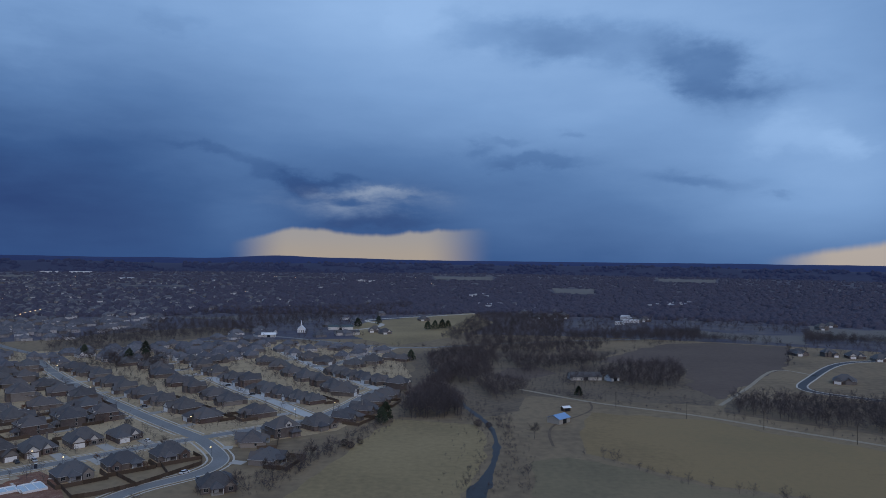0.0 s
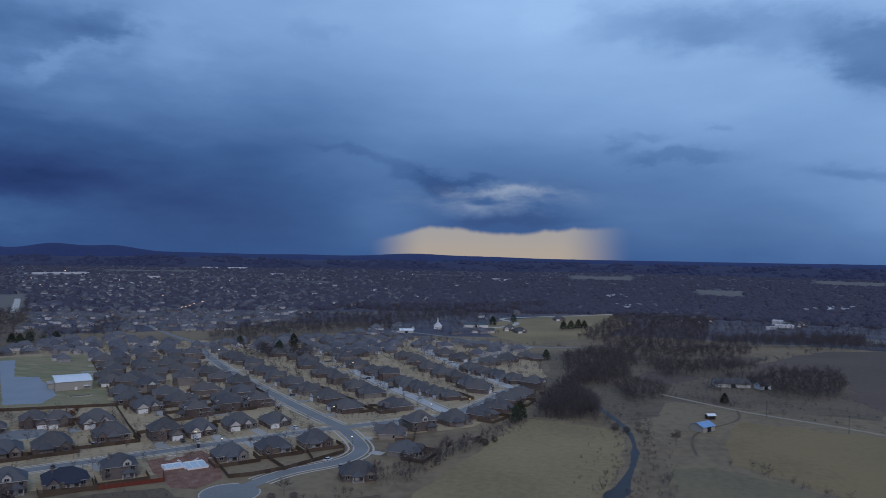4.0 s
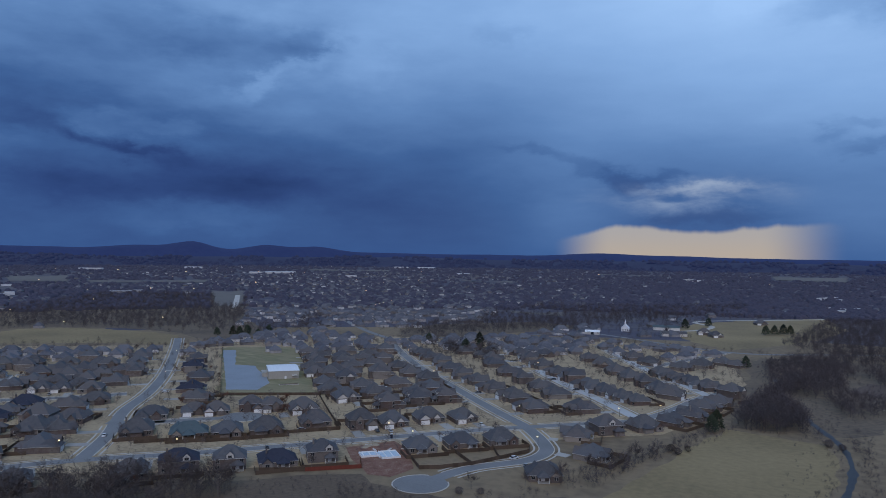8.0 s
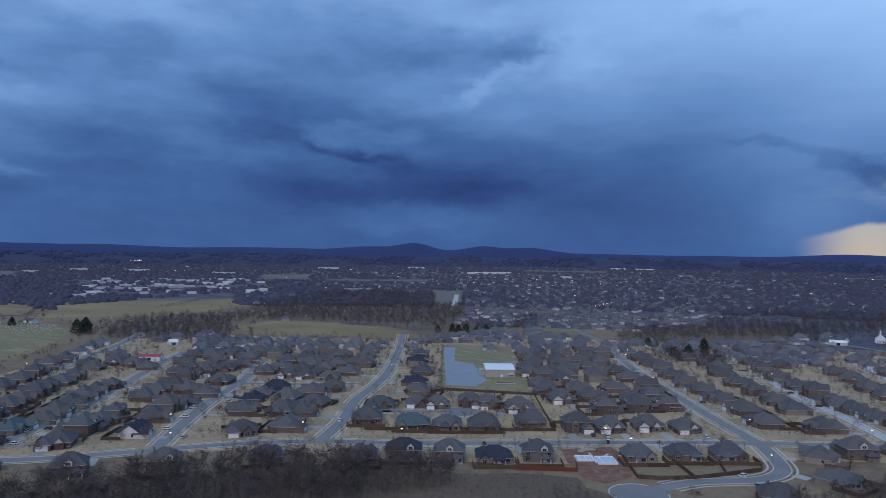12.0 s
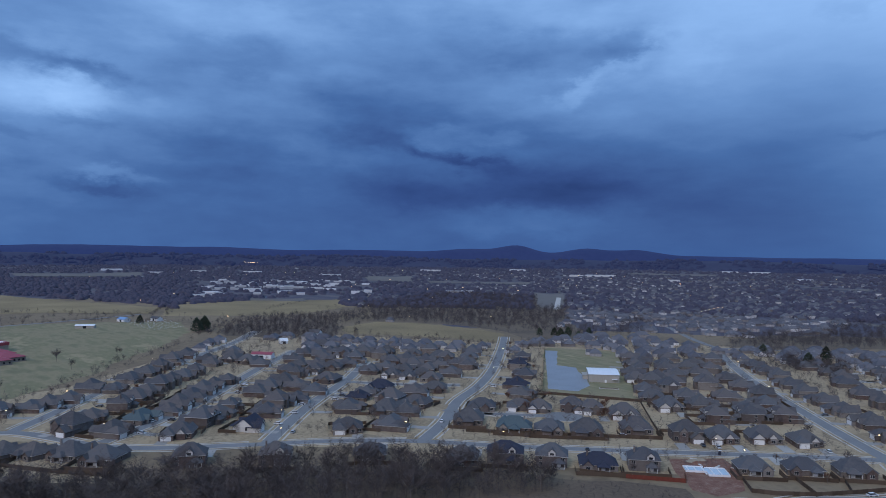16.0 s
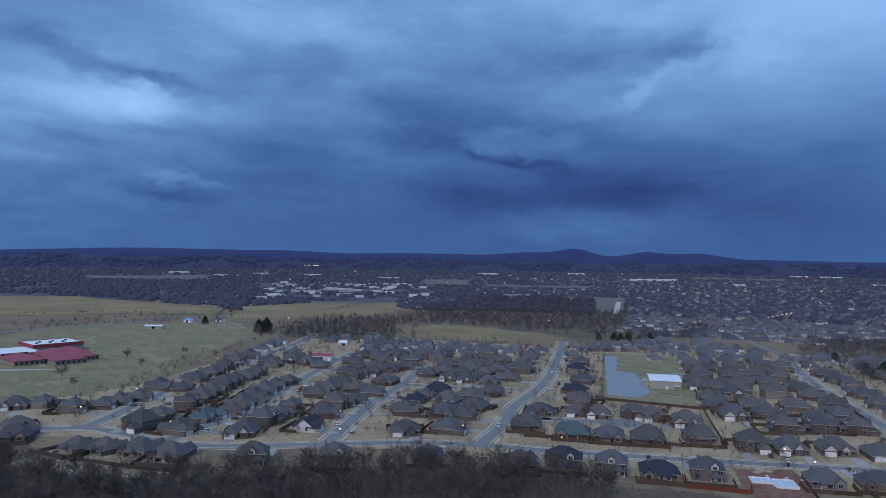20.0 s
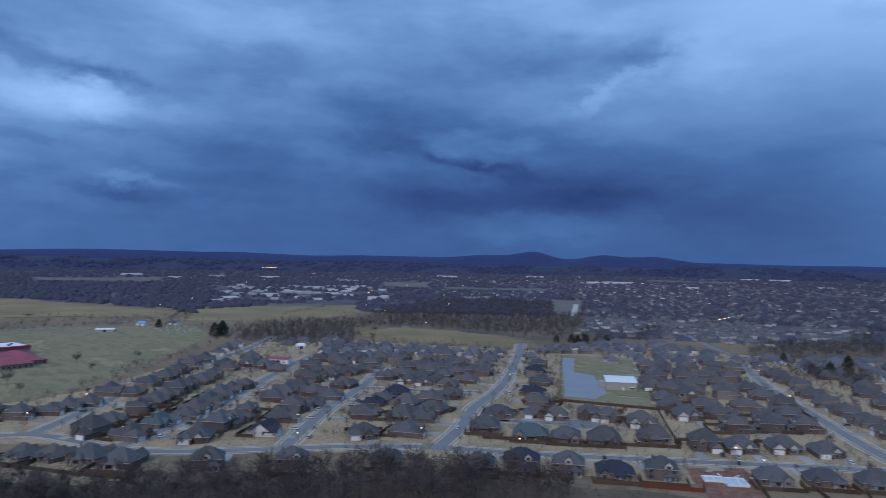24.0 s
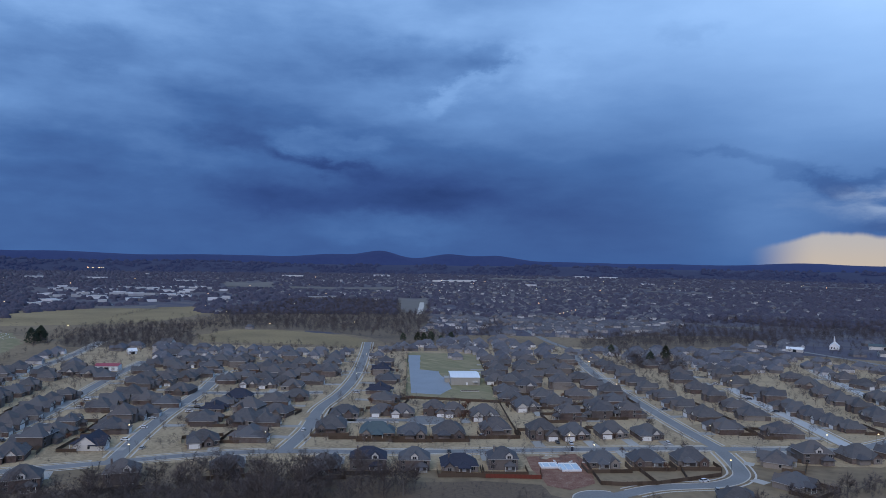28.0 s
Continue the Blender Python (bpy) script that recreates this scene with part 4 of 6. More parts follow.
def lot(x, y, facing, src=None, jitter=1.0, size=1.0):
    if not off_meadow(x, y) or inside((x, y), BARN_LOT):
        return
    if math.hypot(x, y) > 705 and src is None:
        outer.append((x, y, 0.0, radians(facing + 90)))
        placed.append((x, y, facing))
        return
    far = math.hypot(x, y)
    if src is None:
        k = rng.randrange(len(SPECS))
        src = FINE[k] if far < 400 else PLAIN[k] if far < 500 else TINY[k]
    x, y = x + rng.uniform(-jitter, jitter), y + rng.uniform(-jitter, jitter)
    put_house(src, x, y, facing + rng.uniform(-3, 3), size=size)
    if math.hypot(x, y) < 780:
        drive(x, y, facing)


def row(p, q, n, facing):
    for i in range(n):
        t = i / max(1, n - 1)
        x, y = p[0] + (q[0] - p[0]) * t, p[1] + (q[1] - p[1]) * t
        if all(math.dist((x, y), h[:2]) > 14.5 for h in placed):
            lot(x, y, facing)


NW, SE, NE, SW = 134, -46, 44, -136


def nearest_street(x, y):
    """Heading from a lot to its street, square to the street's line."""
    best = (1e9, 0.0)
    for line in SMOOTHED.values():
        for p, q in zip(line, line[1:]):
            d = Vector(q) - Vector(p)
            k = max(0.0, min(1.0, (Vector((x, y)) - Vector(p)).dot(d) / d.length_squared))
            c = Vector(p) + d * k
            gap = math.dist((x, y), c)
            if gap < best[0]:
                side = math.copysign(1, d.x * (y - p[1]) - d.y * (x - p[0]))
                best = (gap, math.degrees(math.atan2(-side * d.x, side * d.y)))
    return best[1]


def lots(places, kinds=(), facing=None):
    """Houses of one street, each turned to it; kinds: the place in the list and the house that stands there."""
    for i, (x, y) in enumerate(places):
        src = dict(kinds).get(i)
        if any(math.dist((x, y), h[:2]) < 12.8 for h in placed):
            continue
        lot(x, y, nearest_street(x, y) if facing is None else facing, src, 0.3, max(0.90, min(1.06, min([math.dist((x, y), q) for q in places if q != (x, y)] + [math.dist((x, y), h[:2]) for h in placed]) / 17.0)))


# the row whose gardens back on to the wood
for x, y, src in ((-257, 221, FINE[5]), (-246, 239, NAVY), (-229, 253, FINE[4]), (-212, 266, NAVY_LOW), (-199, 283, FINE[2]), (-165, 319, FINE[0]), (-150, 336, FINE[3]), (-134, 352, FINE[1])):
    lot(x, y, NW, src, 0.0)
for x, y, a, src in ((-96, 306, 120, FINE[0]), (-100, 378, 190, STONE_HOUSE), (-375, 166, 45, NAVY_PALE), (-427, 123, 44, TEAL), (-84, 346, 165, FINE[0])):
    lot(x, y, a, src, 0.0)
# along the creek side
lots([(-89, 399), (-72, 417), (-58, 436), (-50, 459), (-45, 487), (-39, 508), (-33, 542)])
# facing the front street
lots([(-216, 345), (-203, 358), (-189, 376), (-172, 387)], ((0, FINE[4]), (1, FINE[5]), (2, FINE[1]), (3, FINE[6])))
# round the short court
lots([(-313, 274), (-285, 284), (-270, 296), (-255, 310), (-242, 336)], ((1, TEAL),), NW)
lots([(-335, 304), (-322, 325), (-310, 331), (-298, 348), (-287, 354), (-268, 360)])
# the western streets, one after another
lots([(-339, 208), (-380, 234), (-406, 257), (-426, 288), (-415, 269), (-381, 266), (-363, 250)], ((2, NAVY_LOW), (3, NAVY_LOW)))
lots([(-375, 166), (-399, 188), (-418, 203), (-425, 221), (-442, 243), (-474, 272), (-437, 219)])
lots([(-330, 231), (-352, 257), (-367, 276), (-398, 316), (-397, 297), (-440, 366), (-458, 398), (-520, 459), (-548, 497), (-471, 396)])
lots([(-347, 352), (-375, 375), (-401, 410), (-433, 435), (-463, 470), (-506, 503), (-532, 541)], ((3, NAVY), (1, NAVY_LOW)))
lots([(-382, 130), (-399, 149), (-411, 162), (-427, 177), (-431, 188), (-459, 209), (-473, 224), (-486, 242), (-460, 240)])
lots([(-406, 103), (-427, 123), (-432, 134), (-437, 142), (-451, 153), (-470, 168), (-487, 181), (-502, 195), (-509, 208)])
lots([(-425, 87), (-448, 102), (-456, 109), (-468, 123), (-488, 138), (-502, 149), (-516, 161), (-530, 174), (-547, 189), (-561, 203)])
lots([(-519, 32), (-514, 47), (-490, 61), (-494, 78), (-501, 89), (-507, 102), (-538, 122)])
lots([(-498, 97), (-506, 108), (-531, 122), (-526, 134), (-558, 153), (-580, 172), (-600, 188), (-623, 205), (-654, 228), (-694, 255), (-725, 276), (-746, 294)])
lots([(-436, 27), (-395, 52), (-385, 63), (-373, 76), (-357, 86)])
lots([(-596, 230), (-596, 240), (-632, 263), (-656, 284), (-681, 305), (-571, 262), (-571, 271), (-529, 268), (-549, 289), (-546, 302), (-536, 306), (-584, 329)])
# inside the north-western block
lots([(-463, 324), (-451, 331), (-453, 346), (-448, 356), (-487, 320), (-544, 340), (-521, 364), (-494, 368), (-480, 385), (-590, 401), (-573, 423), (-548, 429), (-551, 458), (-602, 392), (-530, 322), (-602, 373)])
# between the front street and the white building
lots([(-228, 395), (-217, 415), (-204, 430), (-264, 402), (-275, 440), (-288, 487), (-258, 460), (-271, 506), (-242, 480), (-319, 462), (-408, 558), (-354, 533), (-346, 553), (-325, 555), (-294, 527), (-386, 586), (-434, 623), (-407, 644), (-377, 616)], ((0, FINE[2]), (1, FINE[4]), (2, FINE[2])))
lots([(-385, 672), (-350, 602), (-453, 635), (-439, 661), (-426, 686)])
# far side of the main street
lots([(-366, 670), (-342, 642), (-315, 610), (-293, 589), (-273, 569), (-252, 544), (-230, 518), (-210, 501), (-188, 479), (-165, 457), (-143, 432)])
# the eastern blocks
lots([(-231, 584), (-203, 548), (-181, 522), (-160, 500), (-144, 480), (-116, 445)])
lots([(-211, 626), (-188, 596), (-166, 568), (-148, 548), (-130, 524), (-115, 509), (-100, 496), (-88, 487), (-77, 483)])
lots([(-188, 699), (-163, 659), (-144, 631), (-126, 599), (-110, 576), (-94, 553), (-81, 534), (-70, 519)])
lots([(-170, 748), (-149, 720), (-128, 687), (-110, 664), (-91, 608), (-78, 593), (-66, 582), (-50, 563)])
lots([(-99, 703), (-86, 723), (-79, 648), (-65, 670), (-50, 697), (-37, 689)])
lots([(-140, 754), (-131, 781), (-114, 764), (-101, 776), (-87, 759), (-75, 761), (-62, 750)])
# behind the paved lot
lots([(-532, 556), (-521, 570), (-446, 554), (-556, 540), (-508, 587), (-475, 631)])
for x, y, a in ((-348, 92, 150), (-330, 118, 150), (-310, 150, 145), (-290, 190, 145), (-458, 30, 0), (-470, 10, 0), (-525, 10, 0)):
    if all(math.dist((x, y), h[:2]) > 14.5 for h in placed):
        lot(x, y, a)
row((-215, 640), (-300, 740), 6, SW)
row((-170, 790), (-250, 850), 4, NE)



def infill(poly, gap, seed, room=21.0, off_street=17.5):
    """More houses where a block still has room."""
    r = random.Random(seed)
    xs, ys = [p[0] for p in poly], [p[1] for p in poly]
    u, v = (math.cos(radians(44)), math.sin(radians(44))), (-math.sin(radians(44)), math.cos(radians(44)))
    cx, cy = sum(xs) / len(xs), sum(ys) / len(ys)
    n = int(400 / gap)
    for i in range(-n, n):
        for j in range(-n, n):
            x, y = cx + u[0] * i * gap + v[0] * j * gap, cy + u[1] * i * gap + v[1] * j * gap
            if not inside((x, y), poly) or any(math.dist((x, y), h[:2]) < room for h in placed):
                continue
            if any(math.dist((x, y), q) < off_street for l in SMOOTHED.values() for q in l):
                continue
            lot(x, y, r.choice((44, 134, -46, -136)), None, 0.8)


infill([(-290, 412), (-452, 600), (-420, 700), (-350, 610), (-200, 440)], 9.0, 1, 20.0)
infill([(-410, 350), (-560, 520), (-690, 430), (-760, 375), (-620, 230), (-500, 260)], 9.0, 2, 20.0)
infill([(-235, 600), (-345, 690), (-404, 715), (-300, 790), (-180, 790), (-200, 680)], 9.0, 4, 20.0, 17.0)
infill([(-600, 610), (-560, 560), (-520, 575), (-450, 605), (-405, 660), (-425, 715), (-560, 680)], 9.0, 5, 20.0, 15.0)


# ---- trees ----
def bare_tree(height, seed, crown_mat=None, name="bare_tree", label="leafless deciduous tree with a grey-brown crown", dense=1.0):
    """Trunk, spreading limbs, branches and a haze of fine twigs."""
    r = random.Random(seed)
    base = empty(name)
    bm, tw = bmesh.new(), bmesh.new()
    th = height * r.uniform(0.22, 0.32)
    lean = Vector((r.uniform(-0.3, 0.3), r.uniform(-0.3, 0.3), th))
    tube(bm, (0, 0, -0.3), lean, height * 0.012, height * 0.009, 6)
    top = lean + Vector((r.uniform(-0.6, 0.6), r.uniform(-0.6, 0.6), height * 0.52))
    tube(bm, lean, top, height * 0.008, height * 0.002, 5)
    tips = [(lean.lerp(top, 0.3), top)] * 3
    for i in range(11):
        a = i * 2.4 + r.uniform(-0.5, 0.5)
        t = r.random() ** 1.3
        p = lean.lerp(top, 0.62 * t)
        ln = height * r.uniform(0.26, 0.42) * (1 - 0.45 * t)
        d = Vector((math.cos(a), math.sin(a), r.uniform(0.45, 1.3))).normalized()
        m = p + d * ln * 0.55
        q = m + (d + Vector((r.uniform(-0.3, 0.3), r.uniform(-0.3, 0.3), 0.35))).normalized() * ln * 0.5
        tube(bm, p, m, height * 0.0055, height * 0.0035, 4)
        tube(bm, m, q, height * 0.0035, height * 0.0012, 3)
        tips.append((m, q))
        for k in range(5):
            s = p.lerp(m, r.uniform(0.4, 1.0)) if k < 3 else m.lerp(q, r.uniform(0.1, 0.9))
            e = s + (d + Vector((r.uniform(-1, 1), r.uniform(-1, 1), r.uniform(-0.2, 0.8)))).normalized() * height * r.uniform(0.12, 0.22)
            tube(bm, s, e, height * 0.0026, height * 0.0009, 3)
            tips.append((s, e))
    for s, e in tips:
        for k in range(int(15 * dense)):
            p = s.lerp(e, r.uniform(0.15, 1.0))
            d = ((e - s).normalized() * 0.8 + Vector((r.uniform(-1, 1), r.uniform(-1, 1), r.uniform(-0.6, 0.8)))).normalized()
            q = p + d * height * r.uniform(0.06, 0.13)
            n = d.orthogonal().normalized() * height * r.uniform(0.0016, 0.0034)
            face(tw, [p - n, p + n, q])
    part("trunk", bm, M_BARK, base)
    part("crown", tw, crown_mat or M_TWIG, base)
    return tagged(base, label, "tree")


def leafy_tree(height, width, seed, name, label, material, taper=True):
    """A conifer or a tree that keeps its leaves: trunk, limbs and many small leaf clumps."""
    r = random.Random(seed)
    base = empty(name)
    bm = bmesh.new()
    tube(bm, (0, 0, -0.3), (0, 0, height * 0.9), height * 0.02, height * 0.004, 6)
    cr = bmesh.new()
    for i in range(460):
        t = r.random() ** 0.9
        z = height * (0.10 + 0.86 * t) * r.uniform(0.94, 1.03)
        rad = width / 2 * ((1 - t ** 2.2) ** 0.75 if taper else math.sqrt(max(0, 1 - (2 * t - 1) ** 2))) * r.uniform(0.45, 1.1) + 0.1
        a = r.uniform(0, 2 * math.pi)
        c = Vector((rad * math.cos(a), rad * math.sin(a), z))
        s = height * r.uniform(0.03, 0.07)
        for k in range(3):
            d = Vector((r.uniform(-1, 1), r.uniform(-1, 1), r.uniform(-0.8, 0.5))).normalized() * s
            n = d.orthogonal().normalized() * s * 0.55
            face(cr, [c - d - n * 0.3, c + n, c + d, c - n])
        if i % 12 == 0:
            tube(bm, (0, 0, z), c, height * 0.006, height * 0.002, 3)
    part("trunk", bm, M_BARK, base)
    part("crown", cr, material, base)
    return tagged(base, label, "tree")


BARE = [bare_tree(h, s, dense=d) for h, s, d in ((13, 11, 1.0), (15, 12, 1.2), (11, 13, 1.0), (17, 14, 1.1), (9, 15, 1.2))]
RUSSET = bare_tree(8, 21, M_RUST, "ornamental_tree", "small garden tree with russet winter leaves", 1.8)
PINE = leafy_tree(10, 7.5, 31, "pine_tree", "dark green pine tree", M_NEEDLE)
CEDAR = leafy_tree(7, 4.5, 32, "cedar_tree", "dark green cedar with dense foliage", M_NEEDLE)
CLUMP = leafy_tree(3.5, 4.0, 33, "bush", "dense dark winter bush", M_TWIG, False)
tree_used = set()


def put_tree(src, x, y, s=1.0, z=0.0):
    m = pose(x, y, z, 0, 0, rng.uniform(0, 360)) @ Matrix.Scale(s, 4)
    if src.name in tree_used:
        ob = copy_thing(src, Matrix.Identity(4))
    else:
        tree_used.add(src.name)
        ob = src
    ob.matrix_basis = m
    return ob


def scatter(poly, gap, seed):
    """Points strewn over a patch of the plan, about gap apart."""
    r = random.Random(seed)
    xs, ys = [p[0] for p in poly], [p[1] for p in poly]
    out = []
    nx, ny = int((max(xs) - min(xs)) / gap) + 1, int((max(ys) - min(ys)) / gap) + 1
    for i in range(nx):
        for j in range(ny):
            p = (min(xs) + (i + r.random()) * gap, min(ys) + (j + r.random()) * gap)
            if inside(p, poly):
                out.append(p)
    return out


def clear_of(x, y, gap=9.0):
    if any(abs(x - h[0]) < gap + 3 and abs(y - h[1]) < gap + 3 and math.dist((x, y), h[:2]) < gap for h in placed):
        return False
    return not any(abs(x - q[0]) < 7 and abs(y - q[1]) < 7 for l in SMOOTHED.values() for q in l)


FRONT_WOOD = [(-430, 4), (-398, 14), (-366, 30), (-338, 48), (-318, 76), (-302, 118), (-278, 178), (-262, 204), (-240, 222), (-214, 236), (-200, 228), (-215, 185), (-240, 120), (-280, 20), (-300, -30), (-420, -40)]
for i, (x, y) in enumerate(scatter(FRONT_WOOD, 12.5, 5)):
    if clear_of(x, y):
        put_tree(BARE[i % 5], x, y, rng.uniform(0.95, 1.45))
for x, y, s in ((-75, 318, 0.8), (-70, 330, 0.9), (-63, 346, 0.8), (-80, 326, 0.7), (-56, 366, 0.7), (-86, 300, 0.8), (-99, 290, 0.8), (-118, 276, 0.6), (-66, 336, 0.7)):
    put_tree(BARE[int(abs(x)) % 5], x, y, s)
for x, y, s in ((-47, 372, 1.0), (-51, 376, 1.1), (-43, 380, 0.9), (-36, 428, 1.5), (-34, 436, 1.7), (28, 420, 1.0), (22, 424, 1.2), (-120, 268, 0.9), (-112, 272, 0.8)):
    put_tree(CEDAR if y > 415 and x < 0 else CLUMP, x, y, s)
put_tree(BARE[1], 52, 396, 0.75)
for x, y, s in ((-577, 640, 1.1), (-566, 652, 1.2), (-551, 672, 1.1), (-540, 640, 1.0), (-590, 628, 1.0), (-560, 632, 1.2), (-850, 318, 1.9), (-844, 306, 1.8), (-862, 322, 1.7), (-980, 280, 1.2), (-300, 720, 1.3), (-290, 660, 1.3), (-278, 668, 1.2), (-348, 692, 1.2), (-120, 1010, 1.4), (-20, 985, 1.3), (-10, 990, 1.3), (0, 1000, 1.4), (8, 1010, 1.2), (-30, 690, 1.1), (100, 520, 0.8), (-95, 1060, 1.3)):
    put_tree(PINE, x, y, s)
for x, y in ((-278, 640), (-262, 628), (-270, 650), (-285, 625), (-295, 640), (-255, 642), (-250, 615), (-305, 655)):
    put_tree(BARE[3], x, y, 0.9)
# garden trees
r_ = random.Random(9)
count = 0
for hx, hy, fa in list(placed):
    if math.hypot(hx, hy) > 760 or count > 110:
        continue
    a = radians(fa)
    for k in range(r_.choice((0, 1, 1, 2))):
        f, s = r_.choice((13, 14, -13, -15)), r_.uniform(-8, 8)
        x, y = hx + math.cos(a) * f - math.sin(a) * s, hy + math.sin(a) * f + math.cos(a) * s
        if clear_of(x, y, 10.5):
            put_tree(RUSSET if r_.random() < 0.35 else BARE[r_.choice((0, 2, 4))], x, y, r_.uniform(0.5, 0.8))
            count += 1
for x, y in ((-318, 338), (-300, 356), (-285, 362), (-272, 348), (-312, 322), (-338, 352), (-268, 338), (-345, 336), (-330, 360), (-290, 372)):
    if clear_of(x, y, 8):
        put_tree(RUSSET, x, y, rng.uniform(0.9, 1.15))
# single trees on the open land
for x, y, s in ((-690, 128, 0.9), (-600, 66, 1.2), (-566, 70, 0.9), (-640, 130, 0.8), (-700, 180, 0.8), (-705, 184, 0.8), (-800, 60, 0.5), (-622, 20, 0.8), (-1090, 700, 1.0)):
    put_tree(BARE[int(abs(y)) % 5], x, y, s)


# ---- woods: many trees in one ----
def wood_template(kind, seed):
    """Triangles of one simple leafless tree, one metre high."""
    r = random.Random(seed)
    tri = []

    def sliver(p, q, w):
        p, q = Vector(p), Vector(q)
        n = (q - p).orthogonal().normalized()
        n.rotate(Matrix.Rotation(r.uniform(0, 6.28), 3, (q - p).normalized()))
        tri.append([p - n * w, p + n * w, q])
    limbs, twigs, w = {"tree": (7, 9, 0.012), "fuzz": (11, 16, 0.0058), "fine": (13, 22, 0.0036)}[kind]
    base_z = r.uniform(0.12, 0.22)
    for k in range(2):
        sliver((0, 0, -0.02), (0.03 * r.uniform(-1, 1), 0.03 * k, 0.75), 0.006)
    for i in range(limbs):
        t = i / limbs
        a, z = i * 2.4 + r.uniform(-0.4, 0.4), base_z + 0.42 * t * r.uniform(0.8, 1.1)
        reach = r.uniform(0.22, 0.38) * (1 - 0.5 * t * t)
        e = Vector((reach * math.cos(a), reach * math.sin(a), min(0.97, z + r.uniform(0.14, 0.40))))
        sliver((0, 0, z), e, 0.005)
        for k in range(twigs):
            p = Vector((0, 0, z)).lerp(e, r.uniform(0.3, 1))
            sliver(p, p + Vector((r.uniform(-1, 1), r.uniform(-1, 1), r.uniform(-0.5, 0.9))).normalized() * r.uniform(0.07, 0.17), w)
    return np.array([[list(v) for v in t] for t in tri], dtype=np.float32)


def crown_template(seed):
    """Corners and faces of one low uneven crown, a metre high."""
    r = random.Random(seed)
    verts, faces = [(0.12 * r.uniform(-1, 1), 0.12 * r.uniform(-1, 1), r.uniform(0.9, 1.05))], []
    n = 8
    for d, z in ((0.45, 0.85), (0.9, 0.55), (1.15, 0.0)):
        verts += [(d * r.uniform(0.75, 1.25) * math.cos(6.283 * k / n), d * r.uniform(0.75, 1.25) * math.sin(6.283 * k / n), z * r.uniform(0.7, 1.25)) for k in range(n)]
    faces += [(0, 1 + k, 1 + (k + 1) % n) for k in range(n)]
    for j in (1, 1 + n):
        for k in range(n):
            a, b = j + k, j + (k + 1) % n
            faces += [(a, a + n, b + n), (a, b + n, b)]
    return np.array(verts, dtype=np.float32), np.array(faces, dtype=np.int32)


CROWNS = [crown_template(k) for k in (51, 52, 53, 54, 55)]


def canopy(name, places, material, label):
    """Far woods seen from above as one rolling sheet of crowns. places: x, y, z, height."""
    r = np.random.RandomState(len(places))
    vs, fs, n = [], [], 0
    for i, (x, y, z, h) in enumerate(places):
        v, f = CROWNS[i % len(CROWNS)]
        a = r.uniform(0, 6.283)
        c, k = math.cos(a), math.sin(a)
        rot = np.array([[c, k, 0], [-k, c, 0], [0, 0, 1]], dtype=np.float32)
        vs.append((v @ rot) * h + np.array([x, y, z], dtype=np.float32))
        fs.append(f + n)
        n += len(v)
    v, f = np.concatenate(vs), np.concatenate(fs)
    me = bpy.data.meshes.new(name)
    me.vertices.add(len(v))
    me.vertices.foreach_set("co", v.ravel())
    me.loops.add(f.size)
    me.loops.foreach_set("vertex_index", f.ravel())
    me.polygons.add(len(f))
    me.polygons.foreach_set("loop_start", np.arange(len(f), dtype=np.int32) * 3)
    me.polygons.foreach_set("use_smooth", np.ones(len(f), dtype=bool))
    me.update(calc_edges=True)
    me.materials.append(material)
    return tagged(new(name, me), label, "trees", kind="stuff")


def woods(name, places, templates, material, label, category="trees"):
    """places: x, y, z, height."""
    r = np.random.RandomState(len(places))
    chunks = []
    for i, (x, y, z, h) in enumerate(places):
        t = templates[i % len(templates)]
        a = r.uniform(0, 6.283)
        c, s = math.cos(a), math.sin(a)
        rot = np.array([[c, s, 0], [-s, c, 0], [0, 0, 1]], dtype=np.float32)
        chunks.append((t.reshape(-1, 3) @ rot) * h + np.array([x, y, z], dtype=np.float32))
    v = np.concatenate(chunks)
    n = len(v) // 3
    me = bpy.data.meshes.new(name)
    me.vertices.add(len(v))
    me.vertices.foreach_set("co", v.ravel())
    me.loops.add(len(v))
    me.loops.foreach_set("vertex_index", np.arange(len(v), dtype=np.int32))
    me.polygons.add(n)
    me.polygons.foreach_set("loop_start", np.arange(n, dtype=np.int32) * 3)
    me.update(calc_edges=True)
    me.materials.append(material)
    return tagged(new(name, me), label, category, kind="stuff")


